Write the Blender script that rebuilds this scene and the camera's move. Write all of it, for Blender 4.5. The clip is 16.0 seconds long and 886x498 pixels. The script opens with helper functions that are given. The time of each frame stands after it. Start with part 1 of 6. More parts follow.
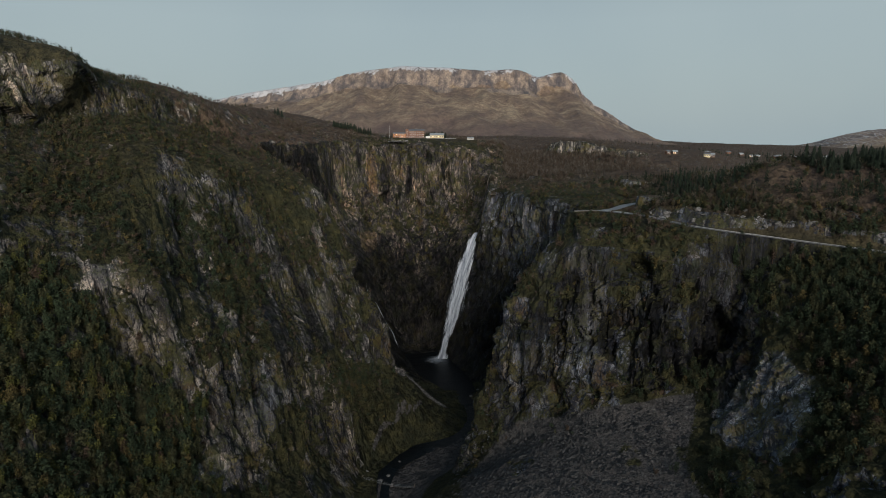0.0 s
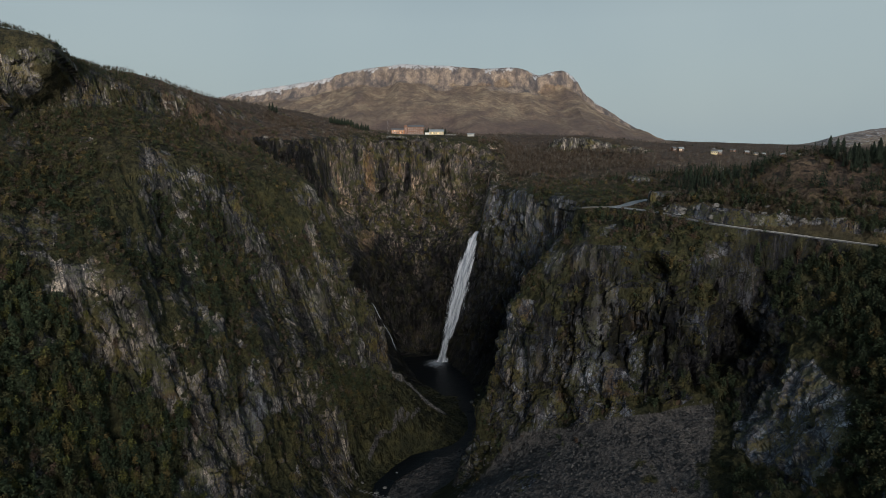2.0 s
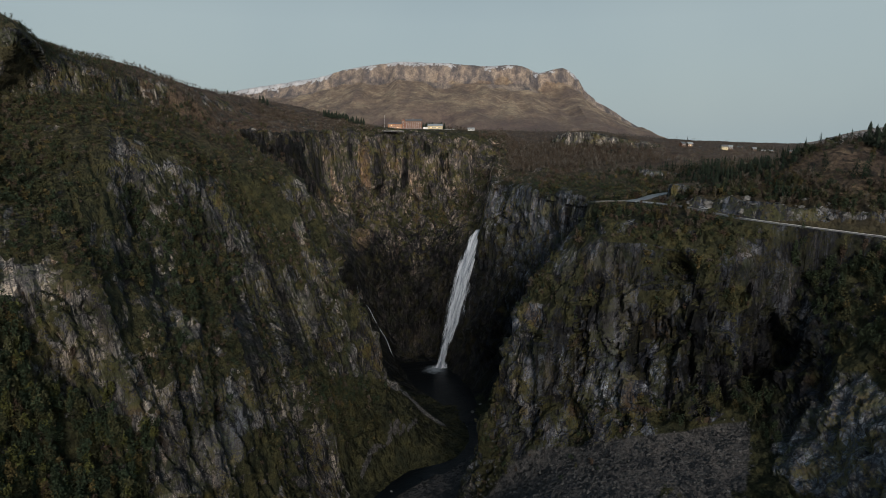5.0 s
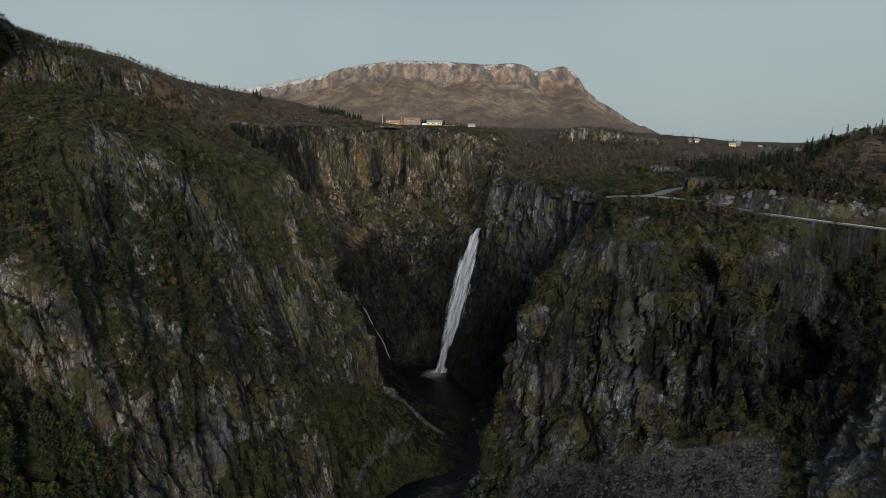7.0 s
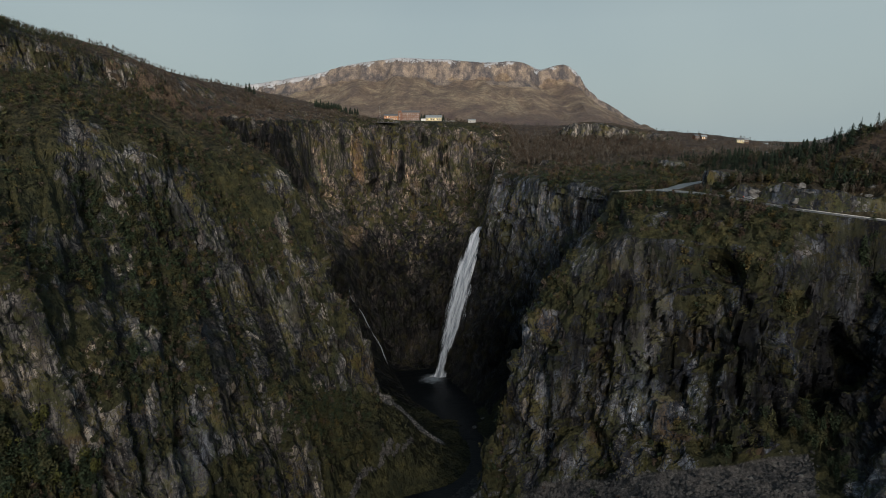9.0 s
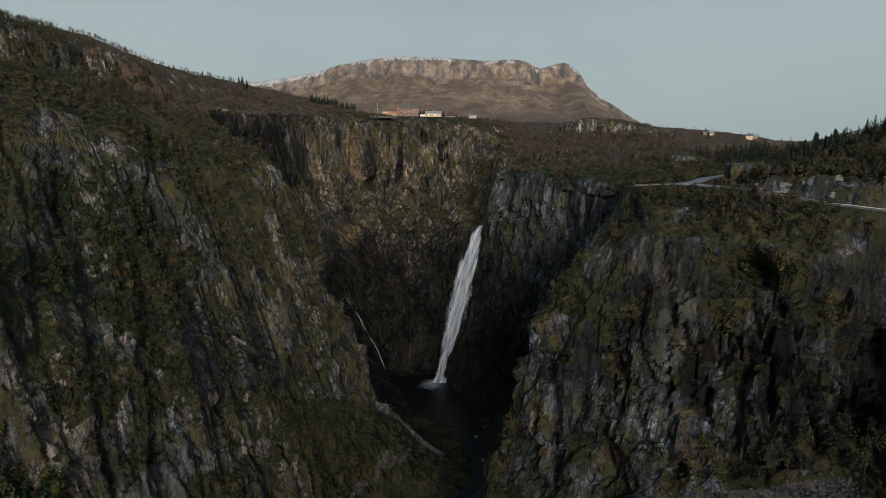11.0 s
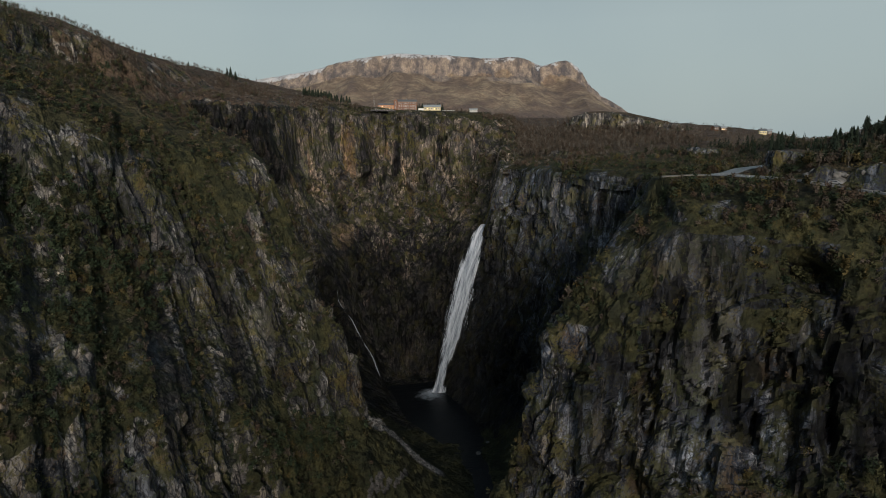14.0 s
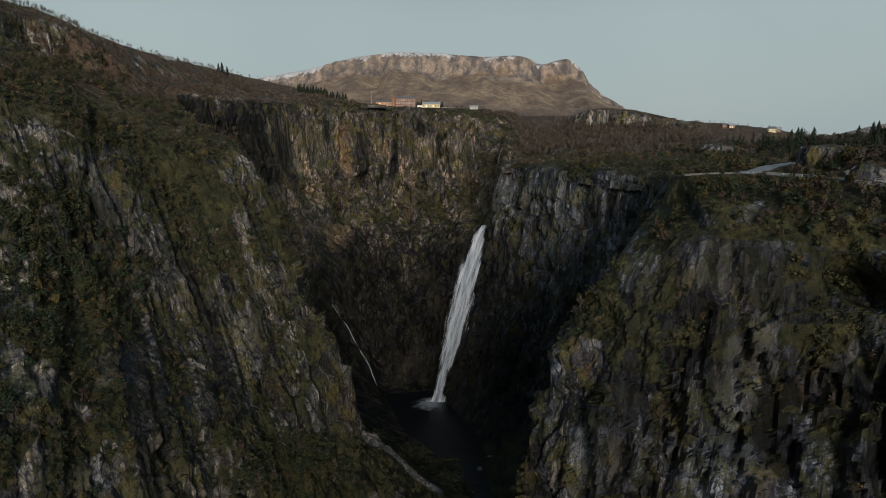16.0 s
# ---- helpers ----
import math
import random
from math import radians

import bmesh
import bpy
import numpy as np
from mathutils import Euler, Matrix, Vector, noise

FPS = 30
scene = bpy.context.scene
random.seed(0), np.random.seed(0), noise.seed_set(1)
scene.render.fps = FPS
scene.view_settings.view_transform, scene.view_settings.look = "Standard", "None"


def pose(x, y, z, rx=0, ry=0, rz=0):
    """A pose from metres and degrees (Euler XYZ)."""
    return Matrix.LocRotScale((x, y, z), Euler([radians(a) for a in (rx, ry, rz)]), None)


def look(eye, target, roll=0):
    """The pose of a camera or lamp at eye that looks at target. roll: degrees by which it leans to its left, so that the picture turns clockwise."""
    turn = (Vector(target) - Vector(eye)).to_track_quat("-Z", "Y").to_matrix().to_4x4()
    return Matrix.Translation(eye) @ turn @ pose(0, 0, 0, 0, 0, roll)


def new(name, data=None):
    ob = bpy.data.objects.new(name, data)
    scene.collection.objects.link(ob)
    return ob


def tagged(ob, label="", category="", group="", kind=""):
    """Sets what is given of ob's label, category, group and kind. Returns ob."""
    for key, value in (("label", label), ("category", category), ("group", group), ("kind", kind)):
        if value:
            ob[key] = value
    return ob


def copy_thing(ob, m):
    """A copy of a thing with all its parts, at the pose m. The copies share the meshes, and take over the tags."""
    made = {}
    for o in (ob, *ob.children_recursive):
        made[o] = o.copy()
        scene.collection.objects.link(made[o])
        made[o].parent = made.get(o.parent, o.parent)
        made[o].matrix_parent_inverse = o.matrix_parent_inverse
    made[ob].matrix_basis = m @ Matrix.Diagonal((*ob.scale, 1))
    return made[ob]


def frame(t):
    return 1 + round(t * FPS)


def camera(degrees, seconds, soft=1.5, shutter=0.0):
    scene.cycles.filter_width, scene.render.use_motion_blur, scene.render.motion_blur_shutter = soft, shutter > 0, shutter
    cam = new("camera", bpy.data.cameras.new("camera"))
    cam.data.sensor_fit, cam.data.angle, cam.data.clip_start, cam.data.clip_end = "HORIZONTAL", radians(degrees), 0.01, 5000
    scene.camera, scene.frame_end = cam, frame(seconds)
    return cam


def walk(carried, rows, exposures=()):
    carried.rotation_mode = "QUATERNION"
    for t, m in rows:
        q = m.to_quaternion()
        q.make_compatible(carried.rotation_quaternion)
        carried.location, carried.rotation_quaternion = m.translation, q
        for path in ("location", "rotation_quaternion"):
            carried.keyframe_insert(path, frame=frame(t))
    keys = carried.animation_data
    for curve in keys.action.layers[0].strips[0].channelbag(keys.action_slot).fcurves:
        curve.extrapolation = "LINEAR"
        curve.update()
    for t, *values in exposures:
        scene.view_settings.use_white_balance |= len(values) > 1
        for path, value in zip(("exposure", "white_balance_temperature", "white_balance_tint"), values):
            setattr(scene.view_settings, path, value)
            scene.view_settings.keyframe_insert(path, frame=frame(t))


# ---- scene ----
cam = camera(72.0, 16.0, 0.6)
# seconds, eye in metres (z 0 is the plunge pool), then yaw, pitch and roll in degrees
PATH = [
    (0.0, -0.00, 0.00, 250.00, 0.000, -9.800, -0.000),
    (0.5, 0.22, 6.77, 248.76, -0.002, -9.800, -0.004),
    (1.0, 0.30, 13.32, 247.37, -0.003, -9.802, -0.007),
    (1.5, 0.17, 19.82, 246.11, -0.004, -9.804, -0.008),
    (2.0, 0.29, 26.31, 244.82, -0.006, -9.805, -0.008),
    (2.5, 0.46, 32.88, 243.43, -0.013, -9.805, -0.006),
    (3.0, 0.50, 39.34, 242.10, -0.023, -9.805, -0.004),
    (3.5, 0.45, 45.83, 240.75, -0.035, -9.803, -0.003),
    (4.0, 0.57, 52.24, 239.53, -0.048, -9.798, -0.003),
    (6.5, 0.68, 84.12, 233.06, -0.103, -9.775, 0.003),
    (7.0, 0.74, 90.66, 231.79, -0.114, -9.774, 0.000),
    (7.5, 0.80, 97.06, 230.52, -0.124, -9.774, -0.004),
    (8.0, 0.87, 103.51, 229.27, -0.133, -9.776, -0.008),
    (8.5, 0.91, 109.85, 227.96, -0.143, -9.779, -0.011),
    (9.0, 0.97, 116.41, 226.68, -0.151, -9.781, -0.012),
    (11.5, 0.90, 148.36, 220.52, -0.180, -9.762, -0.005),
    (12.0, 0.88, 154.55, 219.26, -0.189, -9.761, -0.002),
    (12.5, 0.95, 160.75, 218.12, -0.199, -9.762, 0.003),
    (13.0, 0.99, 166.89, 217.03, -0.206, -9.761, 0.008),
    (13.5, 1.11, 173.05, 216.11, -0.211, -9.758, 0.011),
    (14.0, 1.22, 179.36, 215.53, -0.214, -9.754, 0.012),
    (14.5, 1.30, 185.52, 215.04, -0.218, -9.755, 0.011),
    (15.0, 1.33, 191.87, 214.61, -0.227, -9.764, 0.012),
    (15.5, 1.43, 198.12, 214.14, -0.238, -9.773, 0.013),
    (16.0, 1.56, 204.00, 213.71, -0.250, -9.784, 0.015),
]
walk(cam, [(t, pose(x, y, z, 90 + pitch, roll, yaw)) for t, x, y, z, yaw, pitch, roll in PATH],
     [(0.0, -0.1, 6270, 11), (4.0, -0.1, 6290, 11), (8.0, -0.1, 6350, 10), (16.0, -0.1, 6470, 10)])

# ---- light: an overcast dusk sky, the sun veiled and low over the right-hand plateau ----
SUN_HEIGHT, SUN_TURN = radians(13.2), radians(174)
world = bpy.data.worlds.new("dusk_sky")
scene.world = world
world.use_nodes = True
wn, wl = world.node_tree.nodes, world.node_tree.links
sky = wn.new("ShaderNodeTexSky")
sky.sky_type, sky.sun_disc = "NISHITA", False
sky.sun_elevation, sky.sun_rotation = SUN_HEIGHT, SUN_TURN
sky.air_density, sky.dust_density, sky.ozone_density = 1.2, 3.0, 1.5
cloud = wn.new("ShaderNodeTexNoise")
cloud.inputs["Scale"].default_value, cloud.inputs["Detail"].default_value = 2.2, 4
veil = wn.new("ShaderNodeValToRGB")
veil.color_ramp.elements[0].position, veil.color_ramp.elements[0].color = 0.3, (3.95, 4.78, 4.95, 1)
veil.color_ramp.elements[1].position, veil.color_ramp.elements[1].color = 0.75, (4.5, 5.3, 5.3, 1)
blend = wn.new("ShaderNodeMix")
blend.data_type = "RGBA"
blend.inputs["Factor"].default_value = 0.86
wl.new(cloud.outputs["Fac"], veil.inputs["Fac"])
wl.new(sky.outputs["Color"], blend.inputs["A"])
wl.new(veil.outputs["Color"], blend.inputs["B"])
# the dusk sky dims from the horizon to the zenith
where = wn.new("ShaderNodeTexCoord")
height = wn.new("ShaderNodeSeparateXYZ")
dim = wn.new("ShaderNodeValToRGB")
dim.color_ramp.elements[0].position, dim.color_ramp.elements[0].color = 0.18, (1, 1, 1, 1)
dim.color_ramp.elements[1].position, dim.color_ramp.elements[1].color = 0.75, (0.25, 0.32, 0.42, 1)
dusk = wn.new("ShaderNodeMix")
dusk.data_type, dusk.blend_type = "RGBA", "MULTIPLY"
dusk.inputs["Factor"].default_value = 1.0
wl.new(where.outputs["Generated"], height.inputs["Vector"])
wl.new(height.outputs["Z"], dim.inputs["Fac"])
wl.new(blend.outputs["Result"], dusk.inputs["A"])
wl.new(dim.outputs["Color"], dusk.inputs["B"])
wl.new(dusk.outputs["Result"], wn["Background"].inputs["Color"])
wn["Background"].inputs["Strength"].default_value = 0.1

sun = new("sun", bpy.data.lights.new("sun", "SUN"))
sun.data.energy, sun.data.angle, sun.data.color = 3.35, radians(22), (1.0, 0.90, 0.78)
sun.matrix_world = look((math.sin(SUN_TURN), math.cos(SUN_TURN), math.tan(SUN_HEIGHT)), (0, 0, 0))


# ---- noise on arrays ----
def hash_grid(i, j, k, seed):
    h = (i * 374761393 + j * 668265263 + k * 2147483647 + seed * 1274126177) & 0xFFFFFFFF
    h = ((h ^ (h >> 13)) * 1274126177) & 0xFFFFFFFF
    return ((h ^ (h >> 16)) & 0xFFFF) / 32767.5 - 1


def smooth_noise(x, y, z, seed=0):
    i, j, k = (np.floor(a).astype(np.int64) for a in (x, y, z))
    fx, fy, fz = x - i, y - j, z - k
    fx, fy, fz = (a * a * a * (a * (a * 6 - 15) + 10) for a in (fx, fy, fz))
    total = 0
    for di in (0, 1):
        for dj in (0, 1):
            for dk in (0, 1):
                w = (fx if di else 1 - fx) * (fy if dj else 1 - fy) * (fz if dk else 1 - fz)
                total = total + w * hash_grid(i + di, j + dj, k + dk, seed)
    return total


def fractal(x, y, z, octaves=4, gain=0.5, seed=0, ridged=False):
    total, amp, norm = 0, 1.0, 0
    for o in range(octaves):
        n = smooth_noise(x * 2 ** o, y * 2 ** o, z * 2 ** o, seed + o * 17)
        total = total + amp * (1 - 2 * np.abs(n) if ridged else n)
        norm += amp
        amp *= gain
    return total / norm


def smoothstep(a, b, x):
    t = np.clip((x - a) / (b - a), 0, 1)
    return t * t * (3 - 2 * t)


# ---- materials ----
def material(name):
    m = bpy.data.materials.new(name)
    m.use_nodes = True
    return m, m.node_tree.nodes, m.node_tree.links, m.node_tree.nodes["Principled BSDF"]


def noise_node(n, l, scale, detail=4, rough=0.55, stretch=None, source="Object"):
    tex = n.new("ShaderNodeTexNoise")
    tex.inputs["Scale"].default_value = scale
    tex.inputs["Detail"].default_value = detail
    tex.inputs["Roughness"].default_value = rough
    co = n.new("ShaderNodeTexCoord")
    if stretch:
        mp = n.new("ShaderNodeMapping")
        mp.inputs["Scale"].default_value = stretch
        if source == "flow":
            at = n.new("ShaderNodeAttribute")
            at.attribute_name = "flow"
            l.new(at.outputs["Vector"], mp.inputs["Vector"])
        else:
            l.new(co.outputs[source], mp.inputs["Vector"])
        l.new(mp.outputs["Vector"], tex.inputs["Vector"])
    else:
        l.new(co.outputs[source], tex.inputs["Vector"])
    return tex.outputs["Fac"]


def ramp(n, l, value, *stops):
    r = n.new("ShaderNodeValToRGB")
    e = r.color_ramp.elements
    while len(e) < len(stops):
        e.new(0.5)
    for el, (p, c) in zip(e, stops):
        el.position = p
        el.color = (*c, 1) if len(c) == 3 else c
    l.new(value, r.inputs["Fac"])
    return r.outputs["Color"]


def mix(n, l, fac, a, b, kind="MIX"):
    m = n.new("ShaderNodeMix")
    m.data_type, m.blend_type = "RGBA", kind
    for socket, v in ((m.inputs["Factor"], fac), (m.inputs["A"], a), (m.inputs["B"], b)):
        if isinstance(v, tuple):
            socket.default_value = (*v, 1)
        elif isinstance(v, (int, float)):
            socket.default_value = v
        else:
            l.new(v, socket)
    return m.outputs["Result"]


def bump(n, l, bsdf, height, strength, distance):
    b = n.new("ShaderNodeBump")
    b.inputs["Strength"].default_value, b.inputs["Distance"].default_value = strength, distance
    l.new(height, b.inputs["Height"])
    l.new(b.outputs["Normal"], bsdf.inputs["Normal"])


def cells(n, l, stretch, warp):
    """Jointed rock in metres: a random value for each block, the joints, and the height of its tilted face."""
    co = n.new("ShaderNodeTexCoord")
    mp = n.new("ShaderNodeMapping")
    mp.inputs["Scale"].default_value = stretch
    mp.inputs["Rotation"].default_value = (0.10, -0.22, 0.3)
    l.new(co.outputs["Object"], mp.inputs["Vector"])
    shake = n.new("ShaderNodeTexNoise")
    shake.inputs["Scale"].default_value, shake.inputs["Detail"].default_value = 0.8, 3
    l.new(mp.outputs["Vector"], shake.inputs["Vector"])
    off = n.new("ShaderNodeVectorMath")
    off.operation = "MULTIPLY_ADD"
    off.inputs[1].default_value = (warp, warp, warp)
    l.new(shake.outputs["Color"], off.inputs[0])
    l.new(mp.outputs["Vector"], off.inputs[2])
    near = n.new("ShaderNodeTexVoronoi")
    edge = n.new("ShaderNodeTexVoronoi")
    edge.feature = "DISTANCE_TO_EDGE"
    for v in (near, edge):
        v.inputs["Scale"].default_value = 1.0
        l.new(off.outputs["Vector"], v.inputs["Vector"])
    lean_to = n.new("ShaderNodeVectorMath")
    lean_to.operation = "MULTIPLY_ADD"
    lean_to.inputs[1].default_value, lean_to.inputs[2].default_value = (2, 2, 2), (-1, -1, -1)
    l.new(near.outputs["Color"], lean_to.inputs[0])
    inside = n.new("ShaderNodeVectorMath")
    inside.operation = "SUBTRACT"
    l.new(off.outputs["Vector"], inside.inputs[0])
    l.new(near.outputs["Position"], inside.inputs[1])
    face = n.new("ShaderNodeVectorMath")
    face.operation = "DOT_PRODUCT"
    l.new(lean_to.outputs["Vector"], face.inputs[0])
    l.new(inside.outputs["Vector"], face.inputs[1])
    sep = n.new("ShaderNodeSeparateColor")
    l.new(near.outputs["Color"], sep.inputs["Color"])
    return sep.outputs["Red"], edge.outputs["Distance"], face.outputs["Value"]


def math_node(n, l, op, a, b):
    m = n.new("ShaderNodeMath")
    m.operation = op
    for s, v in zip(m.inputs, (a, b)):
        if isinstance(v, (int, float)):
            s.default_value = v
        else:
            l.new(v, s)
    return m.outputs["Value"]


def plain(name, colour, rough=0.7, metal=0.0, vary=0.25, scale=3.0):
    m, n, l, b = material(name)
    f = noise_node(n, l, scale, 5)
    dark = tuple(c * (1 - vary) for c in colour)
    light = tuple(min(1, c * (1 + vary)) for c in colour)
    l.new(ramp(n, l, f, (0.3, dark), (0.7, light)), b.inputs["Base Color"])
    b.inputs["Roughness"].default_value, b.inputs["Metallic"].default_value = rough, metal
    bump(n, l, b, f, 0.2, 0.02)
    return m


def ground_material():
    """Gneiss cliffs, turf and heather, scree: the masks say what grows or lies where."""
    m, n, l, b = material("mountain_ground")
    att = n.new("ShaderNodeAttribute")
    att.attribute_name = "cover"
    sep = n.new("ShaderNodeSeparateColor")
    l.new(att.outputs["Color"], sep.inputs["Color"])
    veg, scree, heath = sep.outputs["Red"], sep.outputs["Green"], sep.outputs["Blue"]
    big = noise_node(n, l, 0.018, 5, 0.6)
    mid = noise_node(n, l, 0.11, 6, 0.65)
    fine = noise_node(n, l, 0.9, 6, 0.7)
    streak = noise_node(n, l, 1.0, 6, 0.65, (0.18, 0.18, 0.012), "flow")
    thin = noise_node(n, l, 1.0, 5, 0.65, (0.55, 0.55, 0.028), "flow")
    slab, joint, slope_a = cells(n, l, (0.075, 0.075, 0.022), 0.12)
    chip, crack, slope_b = cells(n, l, (0.30, 0.30, 0.06), 0.10)
    grit, gap, slope_c = cells(n, l, (0.85, 0.85, 0.24), 0.10)
    rock = ramp(n, l, big, (0.32, (0.079, 0.083, 0.094)), (0.45, (0.125, 0.124, 0.127)), (0.57, (0.174, 0.163, 0.155)), (0.72, (0.234, 0.207, 0.181)))
    # warmer, rustier gneiss round the head of the gorge
    place = n.new("ShaderNodeTexCoord")
    axes = n.new("ShaderNodeSeparateXYZ")
    l.new(place.outputs["Object"], axes.inputs["Vector"])
    head = n.new("ShaderNodeMapRange")
    head.inputs["From Min"].default_value, head.inputs["From Max"].default_value = 715, 790
    l.new(axes.outputs["Y"], head.inputs["Value"])
    inner = n.new("ShaderNodeMapRange")
    inner.inputs["From Min"].default_value, inner.inputs["From Max"].default_value = 140, 80
    l.new(axes.outputs["X"], inner.inputs["Value"])
    rusty = math_node(n, l, "MULTIPLY", head.outputs["Result"], inner.outputs["Result"])
    rust = ramp(n, l, noise_node(n, l, 1.0, 4, 0.55, (0.055, 0.055, 0.011), "flow"), (0.36, (0.5, 0.5, 0.54)), (0.49, (1.12, 1.0, 0.93)), (0.61, (1.6, 1.38, 1.2)))
    rock = mix(n, l, rusty, rock, mix(n, l, 1.0, rock, rust, "MULTIPLY"))
    rock = mix(n, l, 1.0, rock, ramp(n, l, slab, (0.0, (0.55, 0.57, 0.63)), (0.5, (1.0, 1.0, 1.0)), (1.0, (1.5, 1.42, 1.32))), "MULTIPLY")
    calm_grain = math_node(n, l, "SUBTRACT", 1.0, math_node(n, l, "MULTIPLY", rusty, 0.6))
    rock = mix(n, l, calm_grain, rock, ramp(n, l, chip, (0.0, (0.54, 0.55, 0.57)), (0.55, (1.0, 1.0, 1.0)), (1.0, (1.7, 1.65, 1.56))), "MULTIPLY")
    rock = mix(n, l, calm_grain, rock, ramp(n, l, grit, (0.0, (0.58, 0.58, 0.61)), (0.6, (1.0, 1.0, 1.0)), (1.0, (1.6, 1.57, 1.5))), "MULTIPLY")
    # right-hand rock tinted darker and bluer: the sunless side put into its colour
    sunless_tint = n.new("ShaderNodeMapRange")
    sunless_tint.inputs["From Min"].default_value, sunless_tint.inputs["From Max"].default_value = -5, 35
    l.new(axes.outputs["X"], sunless_tint.inputs["Value"])
    rock = mix(n, l, math_node(n, l, "SUBTRACT", sunless_tint.outputs["Result"], head.outputs["Result"]), rock, mix(n, l, 1.0, rock, (0.80, 0.94, 1.20), "MULTIPLY"))
    # pale and dark beds of the gneiss, stood on end
    bed = noise_node(n, l, 1.0, 5, 0.6, (0.10, 0.10, 0.006), "flow")
    rock = mix(n, l, 1.0, rock, ramp(n, l, bed, (0.38, (0.34, 0.36, 0.40)), (0.48, (1.0, 1.0, 1.0)), (0.58, (2.0, 1.96, 1.86))), "MULTIPLY")
    # broad curtains of dark seepage
    curtain = noise_node(n, l, 1.0, 5, 0.6, (0.055, 0.055, 0.006), "flow")
    rock = mix(n, l, ramp(n, l, curtain, (0.36, (0.85, 0.85, 0.85)), (0.47, (0, 0, 0))), rock, mix(n, l, 1.0, rock, (0.25, 0.26, 0.30), "MULTIPLY"))
    seep = noise_node(n, l, 1.0, 6, 0.7, (0.42, 0.42, 0.014), "flow")
    rock = mix(n, l, ramp(n, l, streak, (0.41, (0.9, 0.9, 0.9)), (0.50, (0, 0, 0))), rock, (0.024, 0.025, 0.032))
    rock = mix(n, l, ramp(n, l, seep, (0.41, (0.8, 0.8, 0.8)), (0.46, (0, 0, 0))), rock, (0.026, 0.026, 0.030))
    rock = mix(n, l, ramp(n, l, thin, (0.57, (0, 0, 0)), (0.64, (0.55, 0.55, 0.55))), rock, (0.36, 0.33, 0.285))
    rock = mix(n, l, ramp(n, l, joint, (0.0, (0.95, 0.95, 0.95)), (0.035, (0, 0, 0))), rock, (0.012, 0.012, 0.014))
    rock = mix(n, l, ramp(n, l, crack, (0.0, (0.9, 0.9, 0.9)), (0.06, (0, 0, 0))), rock, (0.02, 0.019, 0.02))
    rock = mix(n, l, ramp(n, l, fine, (0.39, (0.85, 0.85, 0.85)), (0.46, (0, 0, 0))), rock, (0.020, 0.020, 0.021))
    rock = mix(n, l, math_node(n, l, "MULTIPLY", calm_grain, ramp(n, l, fine, (0.56, (0, 0, 0)), (0.64, (0.65, 0.65, 0.65)))), rock, (0.38, 0.355, 0.33))
    moss = math_node(n, l, "ADD", mid, math_node(n, l, "MULTIPLY", math_node(n, l, "SUBTRACT", fine, 0.5), 0.9))
    growth = noise_node(n, l, 0.045, 4, 0.6)
    green = ramp(n, l, growth, (0.40, (0.034, 0.041, 0.018)), (0.50, (0.066, 0.066, 0.023)), (0.58, (0.106, 0.092, 0.028)), (0.68, (0.092, 0.060, 0.032)))
    rock = mix(n, l, ramp(n, l, moss, (0.488, (0, 0, 0)), (0.55, (0.85, 0.85, 0.85))), rock, green)
    # near-black multiply: wet rock and the deep gorge's shade in one colour
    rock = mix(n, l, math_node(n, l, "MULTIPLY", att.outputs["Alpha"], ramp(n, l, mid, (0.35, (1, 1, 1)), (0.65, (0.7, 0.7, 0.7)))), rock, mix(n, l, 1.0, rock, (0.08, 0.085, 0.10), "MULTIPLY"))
    mark = n.new("ShaderNodeAttribute")
    mark.attribute_name = "stain_shade"
    marks = n.new("ShaderNodeSeparateColor")
    l.new(mark.outputs["Color"], marks.inputs["Color"])
    ragged = math_node(n, l, "MULTIPLY", math_node(n, l, "SUBTRACT", math_node(n, l, "ADD", fine, math_node(n, l, "ADD", streak, chip)), 1.5), 0.9)

    def stain_shaded(base, channel, over, most):
        edge_of = math_node(n, l, "ADD", marks.outputs[channel], ragged)
        return mix(n, l, ramp(n, l, edge_of, (0.38, (0, 0, 0)), (0.62, (most, most, most))), base, over)

    clean = math_node(n, l, "ADD", mark.outputs["Alpha"], ragged)
    rock = mix(n, l, ramp(n, l, clean, (0.38, (0, 0, 0)), (0.62, (0.85, 0.85, 0.85))), rock, mix(n, l, 0.75, (0.115, 0.121, 0.134), mix(n, l, 1.0, rock, (1.25, 1.33, 1.45), "MULTIPLY")))
    rock = stain_shaded(rock, "Red", mix(n, l, 0.82, (0.22, 0.21, 0.20), mix(n, l, 1.0, rock, (1.9, 1.85, 1.8), "MULTIPLY")), 0.9)
    rock = stain_shaded(rock, "Blue", mix(n, l, 0.8, (0.19, 0.14, 0.10), mix(n, l, 1.0, rock, (1.6, 1.3, 1.0), "MULTIPLY")), 0.9)
    # black: seepage streaks, plus shade painted into gaps and recesses
    rock = stain_shaded(rock, "Green", mix(n, l, 1.0, rock, (0.22, 0.23, 0.28), "MULTIPLY"), 0.95)
    turf = ramp(n, l, mid, (0.34, (0.023, 0.027, 0.016)), (0.5, (0.052, 0.053, 0.025)), (0.66, (0.098, 0.088, 0.036)))
    turf = mix(n, l, ramp(n, l, fine, (0.35, (0.8, 0.8, 0.8)), (0.6, (0, 0, 0))), turf, (0.018, 0.018, 0.009))
    moor = ramp(n, l, mid, (0.34, (0.078, 0.056, 0.045)), (0.52, (0.145, 0.102, 0.073)), (0.68, (0.21, 0.157, 0.104)))
